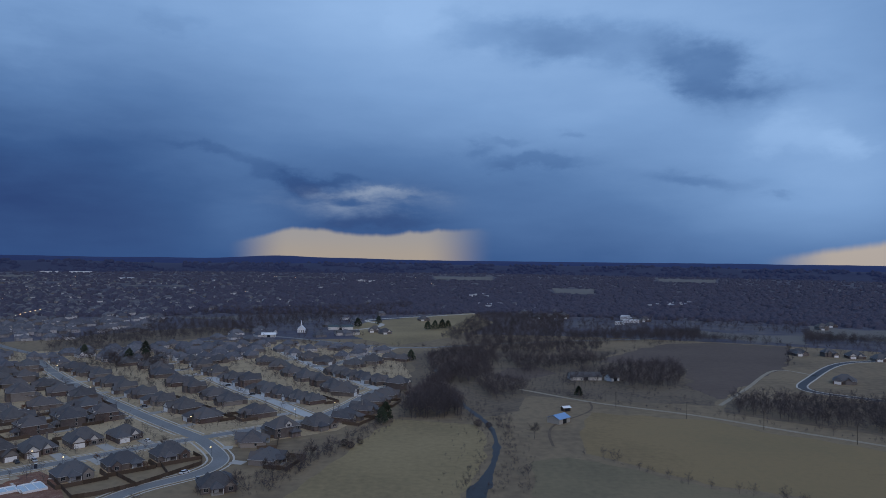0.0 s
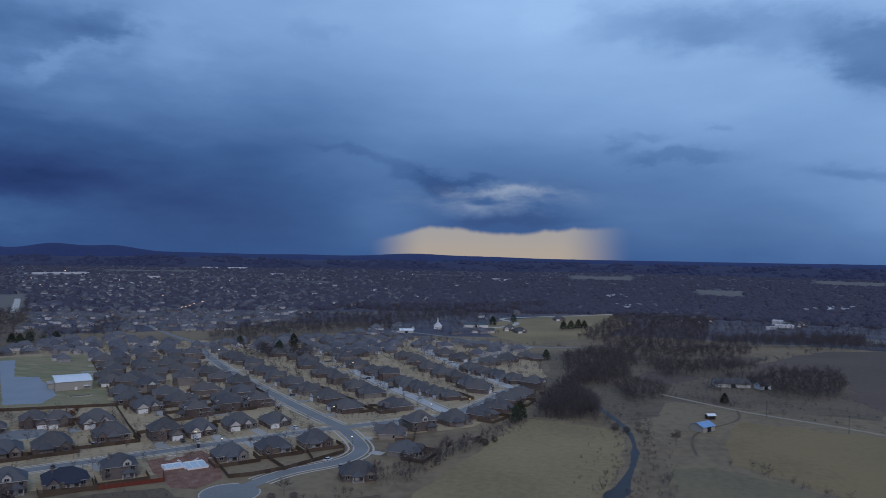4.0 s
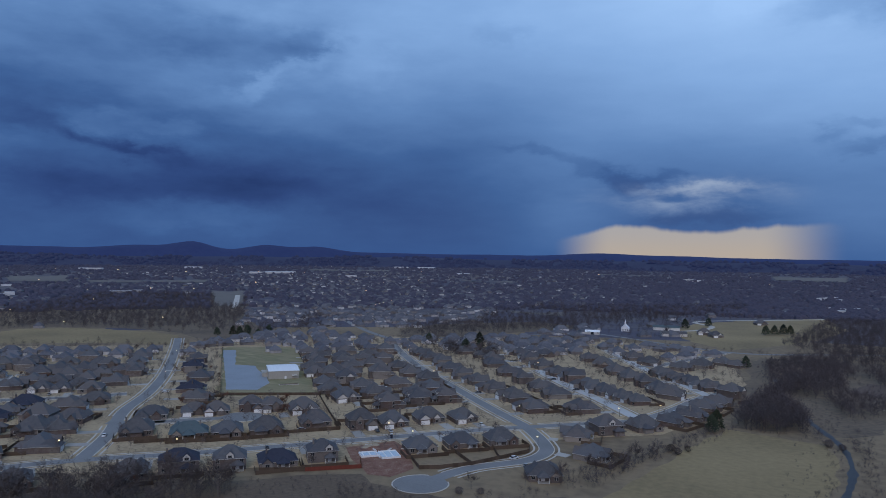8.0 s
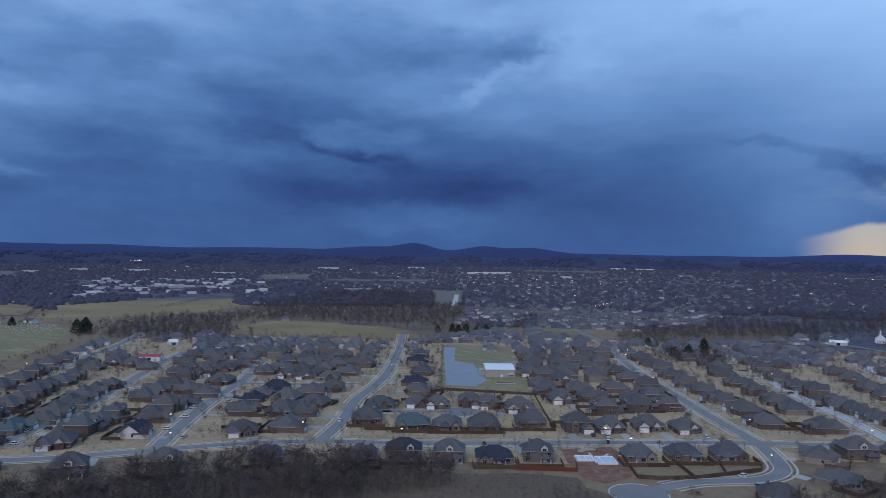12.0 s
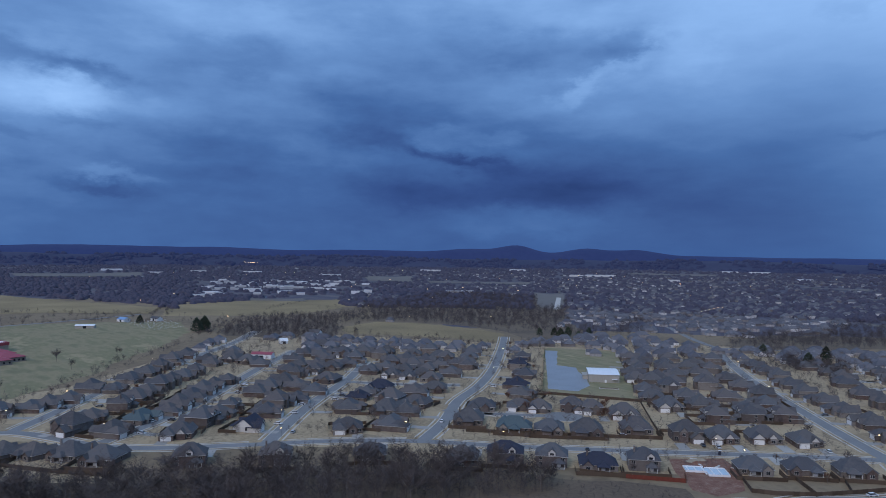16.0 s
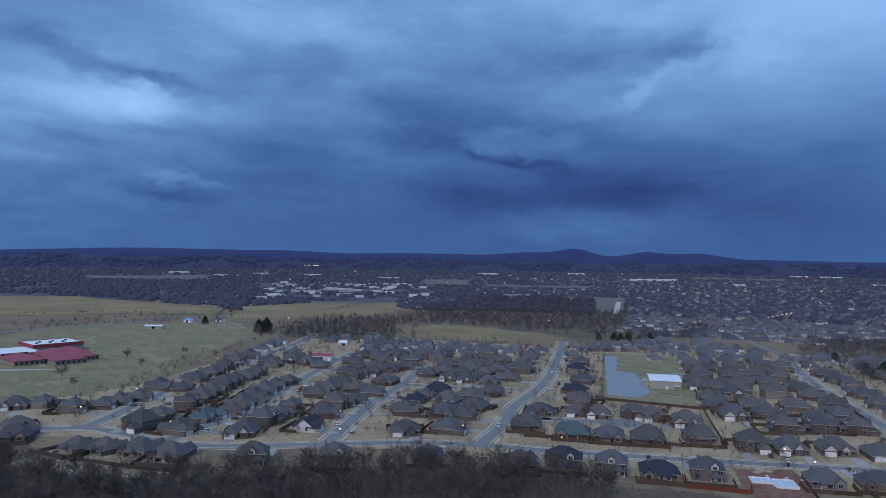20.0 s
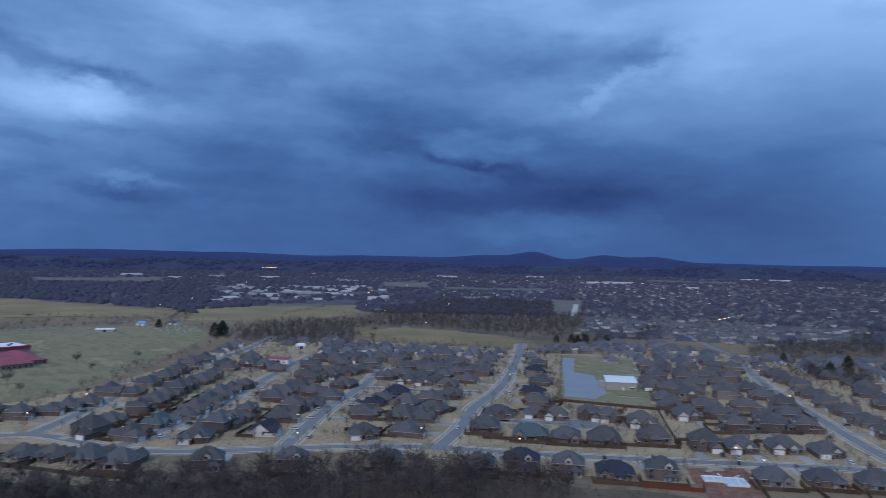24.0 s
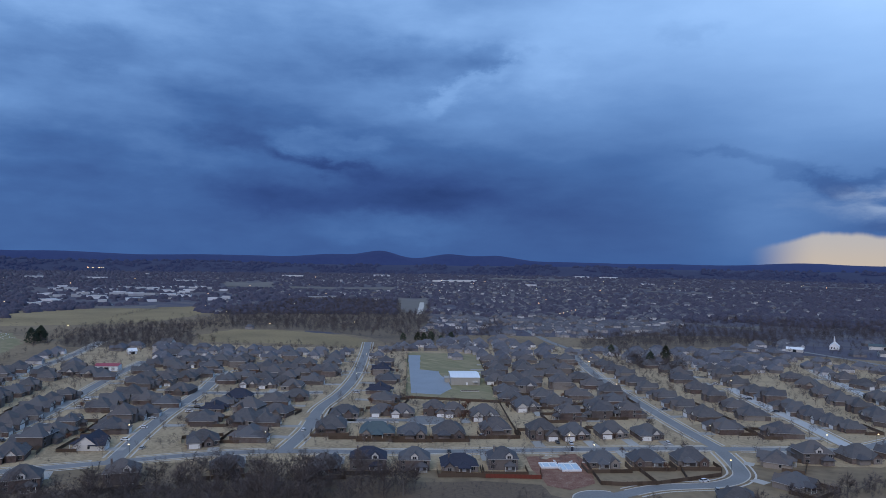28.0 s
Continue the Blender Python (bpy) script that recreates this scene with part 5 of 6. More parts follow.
T_TREE = [wood_template("tree", s) for s in (1, 2, 3, 4)]
T_FUZZ = [wood_template("fuzz", s) for s in (11, 12, 13, 14)]
T_FINE = [wood_template("fine", s) for s in (15, 16, 17, 18)]
PATCHES = (
    ([(-864, 502), (-1103, 725), (-1322, 1097), (-1000, 1151), (-700, 800), (-640, 690), (-688, 625), (-824, 590)], 11, 13),
    ([(-563, 665), (-636, 886), (-475, 843), (-464, 1002), (-474, 1280), (-272, 1340), (-56, 1493), (-76, 1328), (-193, 1060), (-262, 900), (-330, 780), (-380, 735), (-445, 720)], 12, 13),
    ([(-790, 320), (-850, 335), (-930, 400), (-960, 470), (-900, 520), (-852, 503), (-750, 446), (-700, 410), (-720, 385)], 9.5, 11),
    ([(-400, 722), (-384, 742), (-334, 786), (-262, 905), (-235, 965), (-330, 985), (-430, 880), (-440, 800)], 9, 12),
    ([(-24, 446), (-22, 500), (-10, 545), (-2, 600), (14, 610), (8, 560), (0, 535), (10, 500), (16, 452), (0, 440)], 3.7, 14),
    ([(-12, 600), (-14, 700), (10, 760), (60, 770), (40, 660), (16, 600)], 5.5, 13),
    ([(20, 770), (60, 760), (150, 790), (160, 830), (60, 830)], 8, 13),
    ([(130, 600), (143, 549), (178, 548), (205, 600), (216, 668), (168, 664)], 5.5, 13),
    ([(70, 610), (100, 640), (160, 680), (150, 720), (60, 700)], 5.5, 12),
    ([(150, 850), (270, 880), (420, 870), (560, 860), (600, 960), (300, 970), (160, 930)], 7, 14),
    ([(36, 500), (60, 520), (70, 570), (40, 590), (26, 550)], 5.0, 11),
    ([(20, 560), (44, 600), (40, 650), (18, 640), (4, 590)], 5.0, 14),
    ([(187, 468), (255, 412), (330, 345), (350, 420), (310, 500), (210, 512)], 5.2, 12),
    ([(-2, 878), (42, 775), (144, 850), (215, 1248), (65, 1227)], 8.5, 14),
    ([(60, 720), (150, 735), (200, 840), (140, 830), (60, 770)], 7, 12),
    ([(40, 640), (60, 690), (40, 752), (22, 740), (15, 690)], 6, 13),
    ([(92, 548), (120, 560), (145, 620), (120, 640)], 7, 10),
    ([(-800, 285), (-965, 385), (-1010, 490), (-900, 500), (-760, 450), (-705, 350)], 13, 10),
    ([(-1040, 60), (-1080, 150), (-1130, 300), (-1160, 300), (-1100, 130), (-1060, 30)], 14, 10),
    ([(-640, 640), (-560, 660), (-530, 720), (-620, 760)], 10, 12),
    ([(-980, 500), (-860, 480), (-830, 500), (-870, 560), (-950, 560)], 11, 12),
    ([(-320, 617), (-280, 592), (-273, 615), (-314, 711), (-363, 766), (-381, 743)], 8.5, 10),
    ([(-251, 586), (-231, 598), (-265, 685), (-304, 742), (-296, 691)], 8.5, 10),
    ([(410, 840), (560, 900), (560, 1000), (300, 900)], 12, 13),
    ([(240, 860), (330, 880), (400, 1000), (270, 1000)], 13, 12),
)
HEDGES = ([(-80, 290), (-70, 322), (-54, 372), (-34, 436)], [(-74, 300), (-62, 346), (-40, 420), (-30, 446)], [(-28, 444), (4, 438), (20, 440)], [(66, 372), (89, 350), (116, 312), (150, 290)], [(100, 506), (166, 466), (206, 430), (245, 396), (310, 340)], [(40, 470), (36, 420), (40, 350), (36, 300)], [(330, 680), (410, 840)], [(150, 705), (267, 856), (330, 876), (410, 842)], [(-60, 802), (20, 770), (60, 760)], [(-541, 80), (-621, 158), (-776, 276)], [(-720, 450), (-836, 528)], [(-1020, 108), (-1075, 292)], [(-990, 60), (-1060, 145), (-1035, 245), (-985, 335), (-900, 400)], [(-1219, 383), (-1110, 335), (-1225, 204), (-1240, 53)], [(-1252, 403), (-1073, 345)], [(-1100, 512), (-1241, 669)], [(-801, 478), (-735, 447), (-636, 522)], [(-555, 95), (-640, 155), (-738, 234)], [(60, 545), (104, 512)])
near_wood = []
for i, (poly, gap, h) in enumerate(PATCHES):
    for x, y in scatter(poly, gap, 40 + i):
        rad, az = math.hypot(x, y), math.degrees(math.atan2(-x, y))
        if not any(a0 < az < a1 and r0 < rad < r1 for a0, a1, r0, r1 in FAR_FIELDS):
            if i == 1 and az > 17 and noise.noise((x * 0.007, y * 0.007, 6)) > -0.12:
                continue
            near_wood.append((x, y, 0.0, h * rng.uniform(0.6, 1.1)))
for k, line in enumerate(HEDGES):
    hr = random.Random(100 + k)
    for p, q in zip(line, line[1:]):
        for i in range(int(math.dist(p, q) / 3.2)):
            t = hr.random()
            near_wood.append((p[0] + (q[0] - p[0]) * t + hr.gauss(0, 2), p[1] + (q[1] - p[1]) * t + hr.gauss(0, 2), 0.0, hr.choice((1.5, 2.5, 4, 7)) * hr.uniform(0.7, 1.2)))
woods("woodland", near_wood, T_FUZZ, M_WOODS, "leafless grey-brown winter woodland")
front_trees = [(x, y, 0.0, rng.uniform(9, 18)) for x, y in scatter(FRONT_WOOD, 7.0, 76) if clear_of(x, y, 10)]
woods("front_woodland", front_trees, T_FINE, M_TWIG, "tall leafless brown trees of the near wood")
# shrubs and small trees in the gardens
BLOCK = [(-446, 40), (-400, 85), (-340, 160), (-290, 222), (-220, 272), (-130, 350), (-60, 415), (-30, 500), (-20, 570), (-60, 800), (-200, 830), (-420, 720), (-560, 590), (-560, 545), (-700, 450), (-800, 380), (-700, 262), (-560, 120), (-520, 40)]
LOT = [(-516, 558), (-344, 368), (-283, 406), (-450, 597)]
gr = random.Random(31)
shrubs, saplings = [], []
for x, y in scatter(BLOCK, 6.5, 61):
    if not inside((x, y), LOT) and clear_of(x, y, 8.2):
        k = gr.random()
        if k < 0.30:
            shrubs.append((x, y, 0.0, gr.uniform(0.9, 2.4)))
        elif k < 0.82:
            saplings.append((x, y, 0.0, gr.uniform(3.0, 6.0) if k < 0.58 else gr.uniform(5.5, 9.5)))
woods("garden_shrubs", shrubs, T_FUZZ, M_WOODS, "clipped brown winter shrubs in the gardens", "shrubs")
woods("garden_saplings", saplings, T_FUZZ, M_TWIG, "small leafless trees in the gardens", "trees")
brush = [(x, y, 0.0, rng.uniform(2.0, 6.5)) for x, y in scatter(FRONT_WOOD, 3.6, 77) if clear_of(x, y, 10)]
brush += [(x, y, 0.0, rng.uniform(1.0, 3.0)) for x, y in scatter([(-2, 300), (4, 430), (-28, 446), (-30, 500), (36, 480), (50, 400), (44, 300)], 7, 78) if abs(x - 24) > 9]
brush += [(x, y, 0.0, rng.uniform(1.5, 3.5)) for x, y in scatter([(-80, 306), (-72, 340), (-46, 385), (-30, 445), (-22, 440), (-38, 385), (-62, 335), (-70, 300)], 4.5, 79)]
brush += [(x, y, 0.0, rng.uniform(0.8, 3.2)) for x, y in scatter([(-245, 215), (-205, 242), (-180, 264), (-150, 254), (-112, 256), (-92, 232), (-160, 140), (-220, 150)], 4.2, 80)]
brush += [(x, y, 0.0, rng.uniform(1.5, 4.5)) for x, y in scatter([(-170, 262), (-150, 256), (-118, 258), (-100, 278), (-92, 290), (-84, 282), (-105, 235), (-165, 235)], 3.4, 82)]
brush += [(x, y, 0.0, rng.uniform(2, 5)) for x, y in scatter([(-92, 296), (-70, 312), (-62, 345), (-44, 385), (-30, 440), (-36, 442), (-52, 388), (-72, 346), (-86, 322)], 3.0, 83)]
SCRUB = [(30, 470), (60, 525), (100, 512), (186, 492), (200, 520), (196, 560), (150, 700), (60, 760), (-20, 760), (-20, 600), (10, 560)]
brush += [(x, y, 0.0, rng.uniform(0.8, 4.0)) for x, y in scatter(SCRUB, 7.5, 84) if math.dist((x, y), (122, 594)) > 22]
bank_r = random.Random(81)
for q in creek:
    for k in range(5):
        s = bank_r.choice((-1, 1)) * bank_r.uniform(3.5, 11)
        brush.append((q[0] + s, q[1] + bank_r.uniform(-6, 6), 0.0, bank_r.uniform(0.6, 3.0)))
woods("undergrowth", brush, T_FINE + T_FUZZ, M_TWIG, "brown leafless brush and saplings", "undergrowth")

OPEN = [
    [(-1851, 80), (-1640, 240), (-1256, 400), (-1120, 310), (-1035, 110), (-990, 40), (-1000, -80), (-1800, -150)],
    [(-1256, 395), (-1300, 540), (-1426, 843), (-1150, 690), (-1000, 500), (-960, 420)],
    [(-140, 960), (-116, 1095), (-60, 1180), (58, 1300), (80, 1100), (36, 950), (-53, 806)],
    [(150, 700), (200, 770), (267, 850), (330, 870), (408, 835), (330, 680), (200, 514)],
    [(-801, 478), (-735, 447), (-690, 485), (-636, 522), (-562, 543), (-580, 566), (-630, 606), (-714, 612), (-787, 592), (-832, 553)],
    [(-560, 30), (-640, 155), (-850, 300), (-975, 330), (-1060, 141), (-985, 60), (-930, -60)],
]
far_r = random.Random(3)
far_wood, mid_wood, far_homes = [], [], []
for _ in range(42000):
    az = far_r.uniform(-44, 100)
    rad = math.exp(far_r.uniform(math.log(880), math.log(4350)))
    x, y = -rad * math.sin(radians(az)), rad * math.cos(radians(az))
    if any(inside((x, y), p) for p in OPEN) or (rad < 1000 and -60 < az < 45 and far_r.random() < 0.6):
        continue
    if any(a0 - 0.2 < az < a1 + 0.4 and r0 - 40 < rad < r1 for a0, a1, r0, r1 in FAR_FIELDS):
        continue
    if az > 57 and rad < 1280 and far_r.random() < 0.85:
        continue
    if 56.5 < az < 70.5 and 1500 < rad < 2350 and far_r.random() < 0.75:
        continue
    in_wood = any(inside((x, y), p[0]) for k, p in enumerate(PATCHES) if k != 1 or az < 17 or noise.noise((x * 0.007, y * 0.007, 6)) < -0.12)
    patch = noise.noise((x * 0.0016, y * 0.0016, 4)) + 0.5 * noise.noise((x * 0.005, y * 0.005, 8))
    suburb = math.exp(-((az - 34) / 20) ** 2) * (1 if rad < 3000 else 0.3)
    if rad > (850 if az < 42 else 1000) and not in_wood and not inside((x, y), BLOCK) and far_r.random() < suburb * 0.27 and patch < 0.34:
        far_homes.append((x, y, land_z(x, y), far_r.choice((0.7, 2.27, 3.84, 5.41)) + far_r.uniform(-0.25, 0.25)))
        for k in range(far_r.choice((1, 2, 2))):
            tx, ty = x + far_r.uniform(-22, 22), y + far_r.uniform(-22, 22)
            (mid_wood if rad < 1250 else far_wood).append((tx, ty, land_z(tx, ty), far_r.uniform(4.5, 8)))
    elif far_r.random() > suburb * 0.75 and (patch > -0.42 or rad > 3300 or far_r.random() < 0.3):
        if rad < 1250:
            mid_wood.append((x, y, land_z(x, y), far_r.uniform(6, 12)))
        else:
            far_wood.append((x, y, land_z(x, y), far_r.uniform(4, 8.5)))
woods("outer_woodland", mid_wood, T_TREE, M_WOODS, "leafless winter trees past the estate")
canopy("far_woods", far_wood, M_WOODS_HAZED, "distant bare winter woods tinted with blue haze")
rise_wood = []
for _ in range(5200):
    az, k = far_r.uniform(-44, 100), far_r.random()
    rad = 4150 + 450 * k
    if noise.noise((az * 0.35, k * 3.0, 12)) < -0.12:
        continue
    deg = -0.62 + sum(h * math.exp(-((az - a) / w) ** 2) for a, w, h in LOW_RIDGES)
    top = 100 + 4600 * math.tan(radians(deg))
    rise_wood.append((-rad * math.sin(radians(az)), rad * math.cos(radians(az)), -2 + (top + 2) * k * k * (3 - 2 * k), far_r.uniform(7, 15)))
# these crowns share the rises' blue glow, which stands in for haze
canopy("woods_on_the_rises", rise_wood, M_RISES_HAZED, "dark woods on the low rises before the hills, tinted with blue haze")


def far_house_mesh():
    verts, faces, mats = [], [], []
    for x, y, z, a in far_homes + outer:
        near = math.hypot(x, y) < 960
        w, d, h = (far_r.uniform(7, 8.6), far_r.uniform(5.2, 6), 2.8) if near else (far_r.uniform(5, 7), far_r.uniform(4, 5), far_r.uniform(2.6, 4.2))
        c, s = math.cos(a), math.sin(a)
        n = len(verts)
        k = d * 0.75
        local = [(-w, -d, -1), (w, -d, -1), (w, d, -1), (-w, d, -1), (-w, -d, h), (w, -d, h), (w, d, h), (-w, d, h)]
        local += [(-w - .4, -d - .4, h), (w + .4, -d - .4, h), (w + .4, d + .4, h), (-w - .4, d + .4, h), (-w + k, 0, h + d * 0.8), (w - k, 0, h + d * 0.8)]
        verts += [(x + c * p - s * q, y + s * p + c * q, z + t) for p, q, t in local]
        for f, m in (((0, 1, 5, 4), 0), ((1, 2, 6, 5), 0), ((2, 3, 7, 6), 0), ((3, 0, 4, 7), 0), ((8, 9, 13, 12), 1), ((9, 10, 13), 1), ((10, 11, 12, 13), 1), ((11, 8, 12), 1)):
            faces.append([n + i for i in f])
            mats.append(m)
        if near:
            # a garage wing with a gabled roof
            n = len(verts)
            g0 = far_r.choice((-w, w - 6.4))
            local = [(g0, -d - 3.5, -1), (g0 + 6.4, -d - 3.5, -1), (g0 + 6.4, -d + 1, -1), (g0, -d + 1, -1), (g0, -d - 3.5, h - .05), (g0 + 6.4, -d - 3.5, h - .05), (g0 + 6.4, 0, h - .05), (g0, 0, h - .05), (g0 + 3.2, -d - 3.5, h + 2.5), (g0 + 3.2, 0, h + 2.5)]
            verts += [(x + c * p - s * q, y + s * p + c * q, z + t) for p, q, t in local]
            for f, m in (((0, 1, 5, 4), 0), ((1, 2, 6, 5), 0), ((3, 0, 4, 7), 0), ((4, 5, 8), 0), ((5, 6, 9, 8), 1), ((7, 4, 8, 9), 1)):
                faces.append([n + i for i in f])
                mats.append(m)
    me = bpy.data.meshes.new("far_houses")
    me.from_pydata(verts, [], faces)
    me.materials.append(M_FARWALL)
    me.materials.append(M_ROOF_HAZED)
    me.polygons.foreach_set("material_index", mats)
    tagged(new("far_houses", me), "distant suburb of small pale and dark-roofed houses", "houses", kind="stuff")


far_house_mesh()


# ---- larger buildings ----
def oriented(name, x, y, turn, label, category):
    """turn: heading of the thing's own x axis, in degrees from +x."""
    return tagged(empty(name, (x, y, 0.05), turn), label, category)


def simple(parent, name, make, material, label=""):
    bm = bmesh.new()
    make(bm)
    return part(name, bm, material, parent, label)


def metal_building():
    b = oriented("metal_building", -359, 455, 43, "tan metal building with a white low-pitched roof", "building")
    L, D, H = 11.5, 16.0, 6.0
    simple(b, "wall", lambda bm: box(bm, -L, L, -D, D, -0.3, H), M_METAL_T)
    simple(b, "roof", lambda bm: gable_roof(bm, -L, L, -D, D, H, 1.2, "x", 0.4, 0.15), M_METAL_W, "white ribbed metal roof")
    simple(b, "gable_wall", lambda bm: (gable_wall(bm, -D, D, -L, H, 1.2, 0.15, "x"), gable_wall(bm, -D, D, L - 0.15, H, 1.2, 0.15, "x")), M_METAL_T)
    for k in range(7):
        simple(b, "wall_rib", lambda bm: box(bm, -L + 1 + k * 3.4, -L + 1.25 + k * 3.4, -D - 0.12, -D - 0.003, 0, H - 0.1), M_METAL_T)
    simple(b, "door", lambda bm: box(bm, 0.5, 2.0, -D - 0.14, -D - 0.004, 0, 2.2), M_WHITE, "white metal door")
    simple(b, "awning", lambda bm: box(bm, 6, 10, -D - 2.2, -D - 0.004, 2.6, 2.8), M_METAL_W)
    simple(b, "side_shed", lambda bm: (box(bm, -L - 4, -L - 0.004, -4, 8, -0.3, 3.2), box(bm, -L - 4.3, -L - 0.004, -4.3, 8.3, 3.203, 3.4)), M_METAL_T)
    box_ob = oriented("planter", -330, 426, 43, "pale concrete-edged planting bed on the lot", "planter")
    simple(box_ob, "edge", lambda bm: box(bm, -7, 7, -2, 2, 0, 0.4), M_KERB)
    simple(box_ob, "soil", lambda bm: box(bm, -6.6, 6.6, -1.6, 1.6, 0.404, 0.5), M_LITTER)


metal_building()


def school():
    s = oriented("school", -772, 84, 105, "masonry school with white flat roofs and red metal roofs", "school")
    # own x runs along the front, own y points away from the estate
    def mass(name, x0, x1, y0, y1, h):
        simple(s, name, lambda bm: box(bm, x0, x1, y0, y1, -0.3, h), M_STONE)
    mass("gym_wall", -22, 24, 8, 46, 8.0)
    simple(s, "gym_parapet", lambda bm: (box(bm, -22.4, 24.4, 7.6, 8.4, 6.0, 9.0), box(bm, -22.4, 24.4, 45.6, 46.4, 6.0, 9.0), box(bm, -22.4, -21.6, 8.404, 45.596, 6.0, 9.0), box(bm, 23.6, 24.4, 8.404, 45.596, 6.0, 9.0)), M_METAL_R, "red metal parapet band")
    simple(s, "gym_roof", lambda bm: box(bm, -21.59, 23.59, 8.41, 45.59, 8.003, 8.5), M_WHITE, "flat white roof")
    for k in range(6):
        simple(s, "roof_unit", lambda bm: box(bm, -16 + 6 * k, -14 + 6 * k, 18 + 9 * (k % 2), 20.5 + 9 * (k % 2), 8.503, 9.7), M_STEEL)
    mass("link_wall", -56, -22.6, -14, 30, 5.0)
    simple(s, "link_roof", lambda bm: box(bm, -56.3, -22.5, -14.3, 30.3, 5.003, 5.4), M_WHITE, "flat white roof")
    simple(s, "link_band", lambda bm: box(bm, -56.5, -34, -14.6, -14.31, 3.6, 6.0), M_METAL_R, "red metal band")
    for (x0, x1, y0, y1, h, rise) in ((-34, -8, -76, -46, 4.2, 4.4), (-14, 8, -64, -38, 4.2, 4.0), (-30, -2, -44, -8, 4.3, 4.6), (-60, -36, -58, -20, 4.2, 4.0), (-4, 12, -34, 2, 4.0, 3.4)):
        mass("wing_wall", x0, x1, y0, y1, h)
        simple(s, "wing_roof", lambda bm: hip(bm, x0, x1, y0, y1, h, rise, 1.0), M_METAL_R, "red metal hipped roof")
        for k in range(6):
            wx = x0 + 2 + (x1 - x0 - 4) * k / 5
            simple(s, "window", lambda bm: box(bm, wx - 0.8, wx + 0.8, y0 - 0.06, y0 - 0.003, 1.0, 2.6), M_GLASS)
    return s


school()
sheet("school_yard", [(-690, 30), (-672, 70), (-668, 74), (-684, 26)], 0.08, M_KERB, "pale concrete school footpath", "pavement")


def barn(name, x, y, turn, w, d, h, rise, roof_m, wall_m, label, over=0.5):
    b = oriented(name, x, y, turn, label, "barn")
    simple(b, "wall", lambda bm: box(bm, -w / 2, w / 2, -d / 2, d / 2, -0.3, h), wall_m)
    simple(b, "roof", lambda bm: gable_roof(bm, -w / 2, w / 2, -d / 2, d / 2, h, rise, "x", over, 0.15), roof_m)
    simple(b, "gable_wall", lambda bm: (gable_wall(bm, -d / 2, d / 2, -w / 2, h, rise, 0.15, "x"), gable_wall(bm, -d / 2, d / 2, w / 2 - 0.15, h, rise, 0.15, "x")), wall_m)
    # dark panel on the uncut wall gives the shade inside an open doorway
    simple(b, "door", lambda bm: box(bm, -1.8, 1.8, -d / 2 - 0.08, -d / 2 - 0.003, 0, min(3, h - 0.3)), M_GLASS, "dark panel standing in for a shaded open doorway")
    return b


barn("blue_barn", 72, 437, 45, 11, 9, 3.2, 1.9, M_METAL_B, M_METAL_T, "weathered barn with a pale blue metal roof")
shed = barn("open_shed", 82, 470, 20, 5, 4, 2.4, 0.8, M_METAL_W, M_FENCE, "small shed with a white roof")
barn("red_roof_barn", -611, 283, 45, 19, 9, 4.2, 1.6, M_METAL_R, M_METAL_W, "long white barn with a red metal roof")
barn("white_shed", -695, 345, 80, 8, 7, 3.0, 2.6, M_METAL_W, M_METAL_W, "small white steep-roofed shed")
barn("white_gabled_house", -645, 362, 60, 12, 9, 4.0, 4.0, M_ROOF, M_WHITE, "white gabled farmhouse with a dark roof")
barn("white_farmhouse", -735, 405, 30, 14, 9, 4.0, 3.6, M_ROOF, M_WHITE, "white farmhouse with a dark shingle roof")
barn("long_farmhouse", 119, 594, 5, 26, 11, 3.0, 3.2, M_ROOF, M_SIDING, "long low farmhouse with a dark roof")
barn("white_garage", 141, 590, 30, 9, 8, 3.2, 2.6, M_ROOF, M_WHITE, "white gabled garage beside the farmhouse")
barn("church_annex", -214, 878, 10, 17, 9, 3.2, 2.0, M_METAL_W, M_SIDING, "long pale church hall with a white metal roof")
barn("green_roof_hall", -140, 978, 10, 34, 12, 4.0, 2.2, M_TEAL, M_SIDING, "low hall with a green-grey roof")
barn("grey_hall", -122, 912, 20, 30, 14, 3.6, 2.4, M_ROOF, M_SIDING, "grey-roofed hall beside the church")
barn("field_shed", -960, 210, 60, 22, 8, 3.4, 1.2, M_METAL_W, M_METAL_T, "long pale open-sided farm shed")
barn("pale_cottage", -1010, 310, 20, 16, 9, 3.4, 2.4, M_ROOF, M_WHITE, "white cottage at the field edge")
barn("grey_cottage", -1020, 270, 20, 16, 9, 3.4, 2.4, M_METAL_B, M_WHITE, "pale cottage with a blue-grey roof")


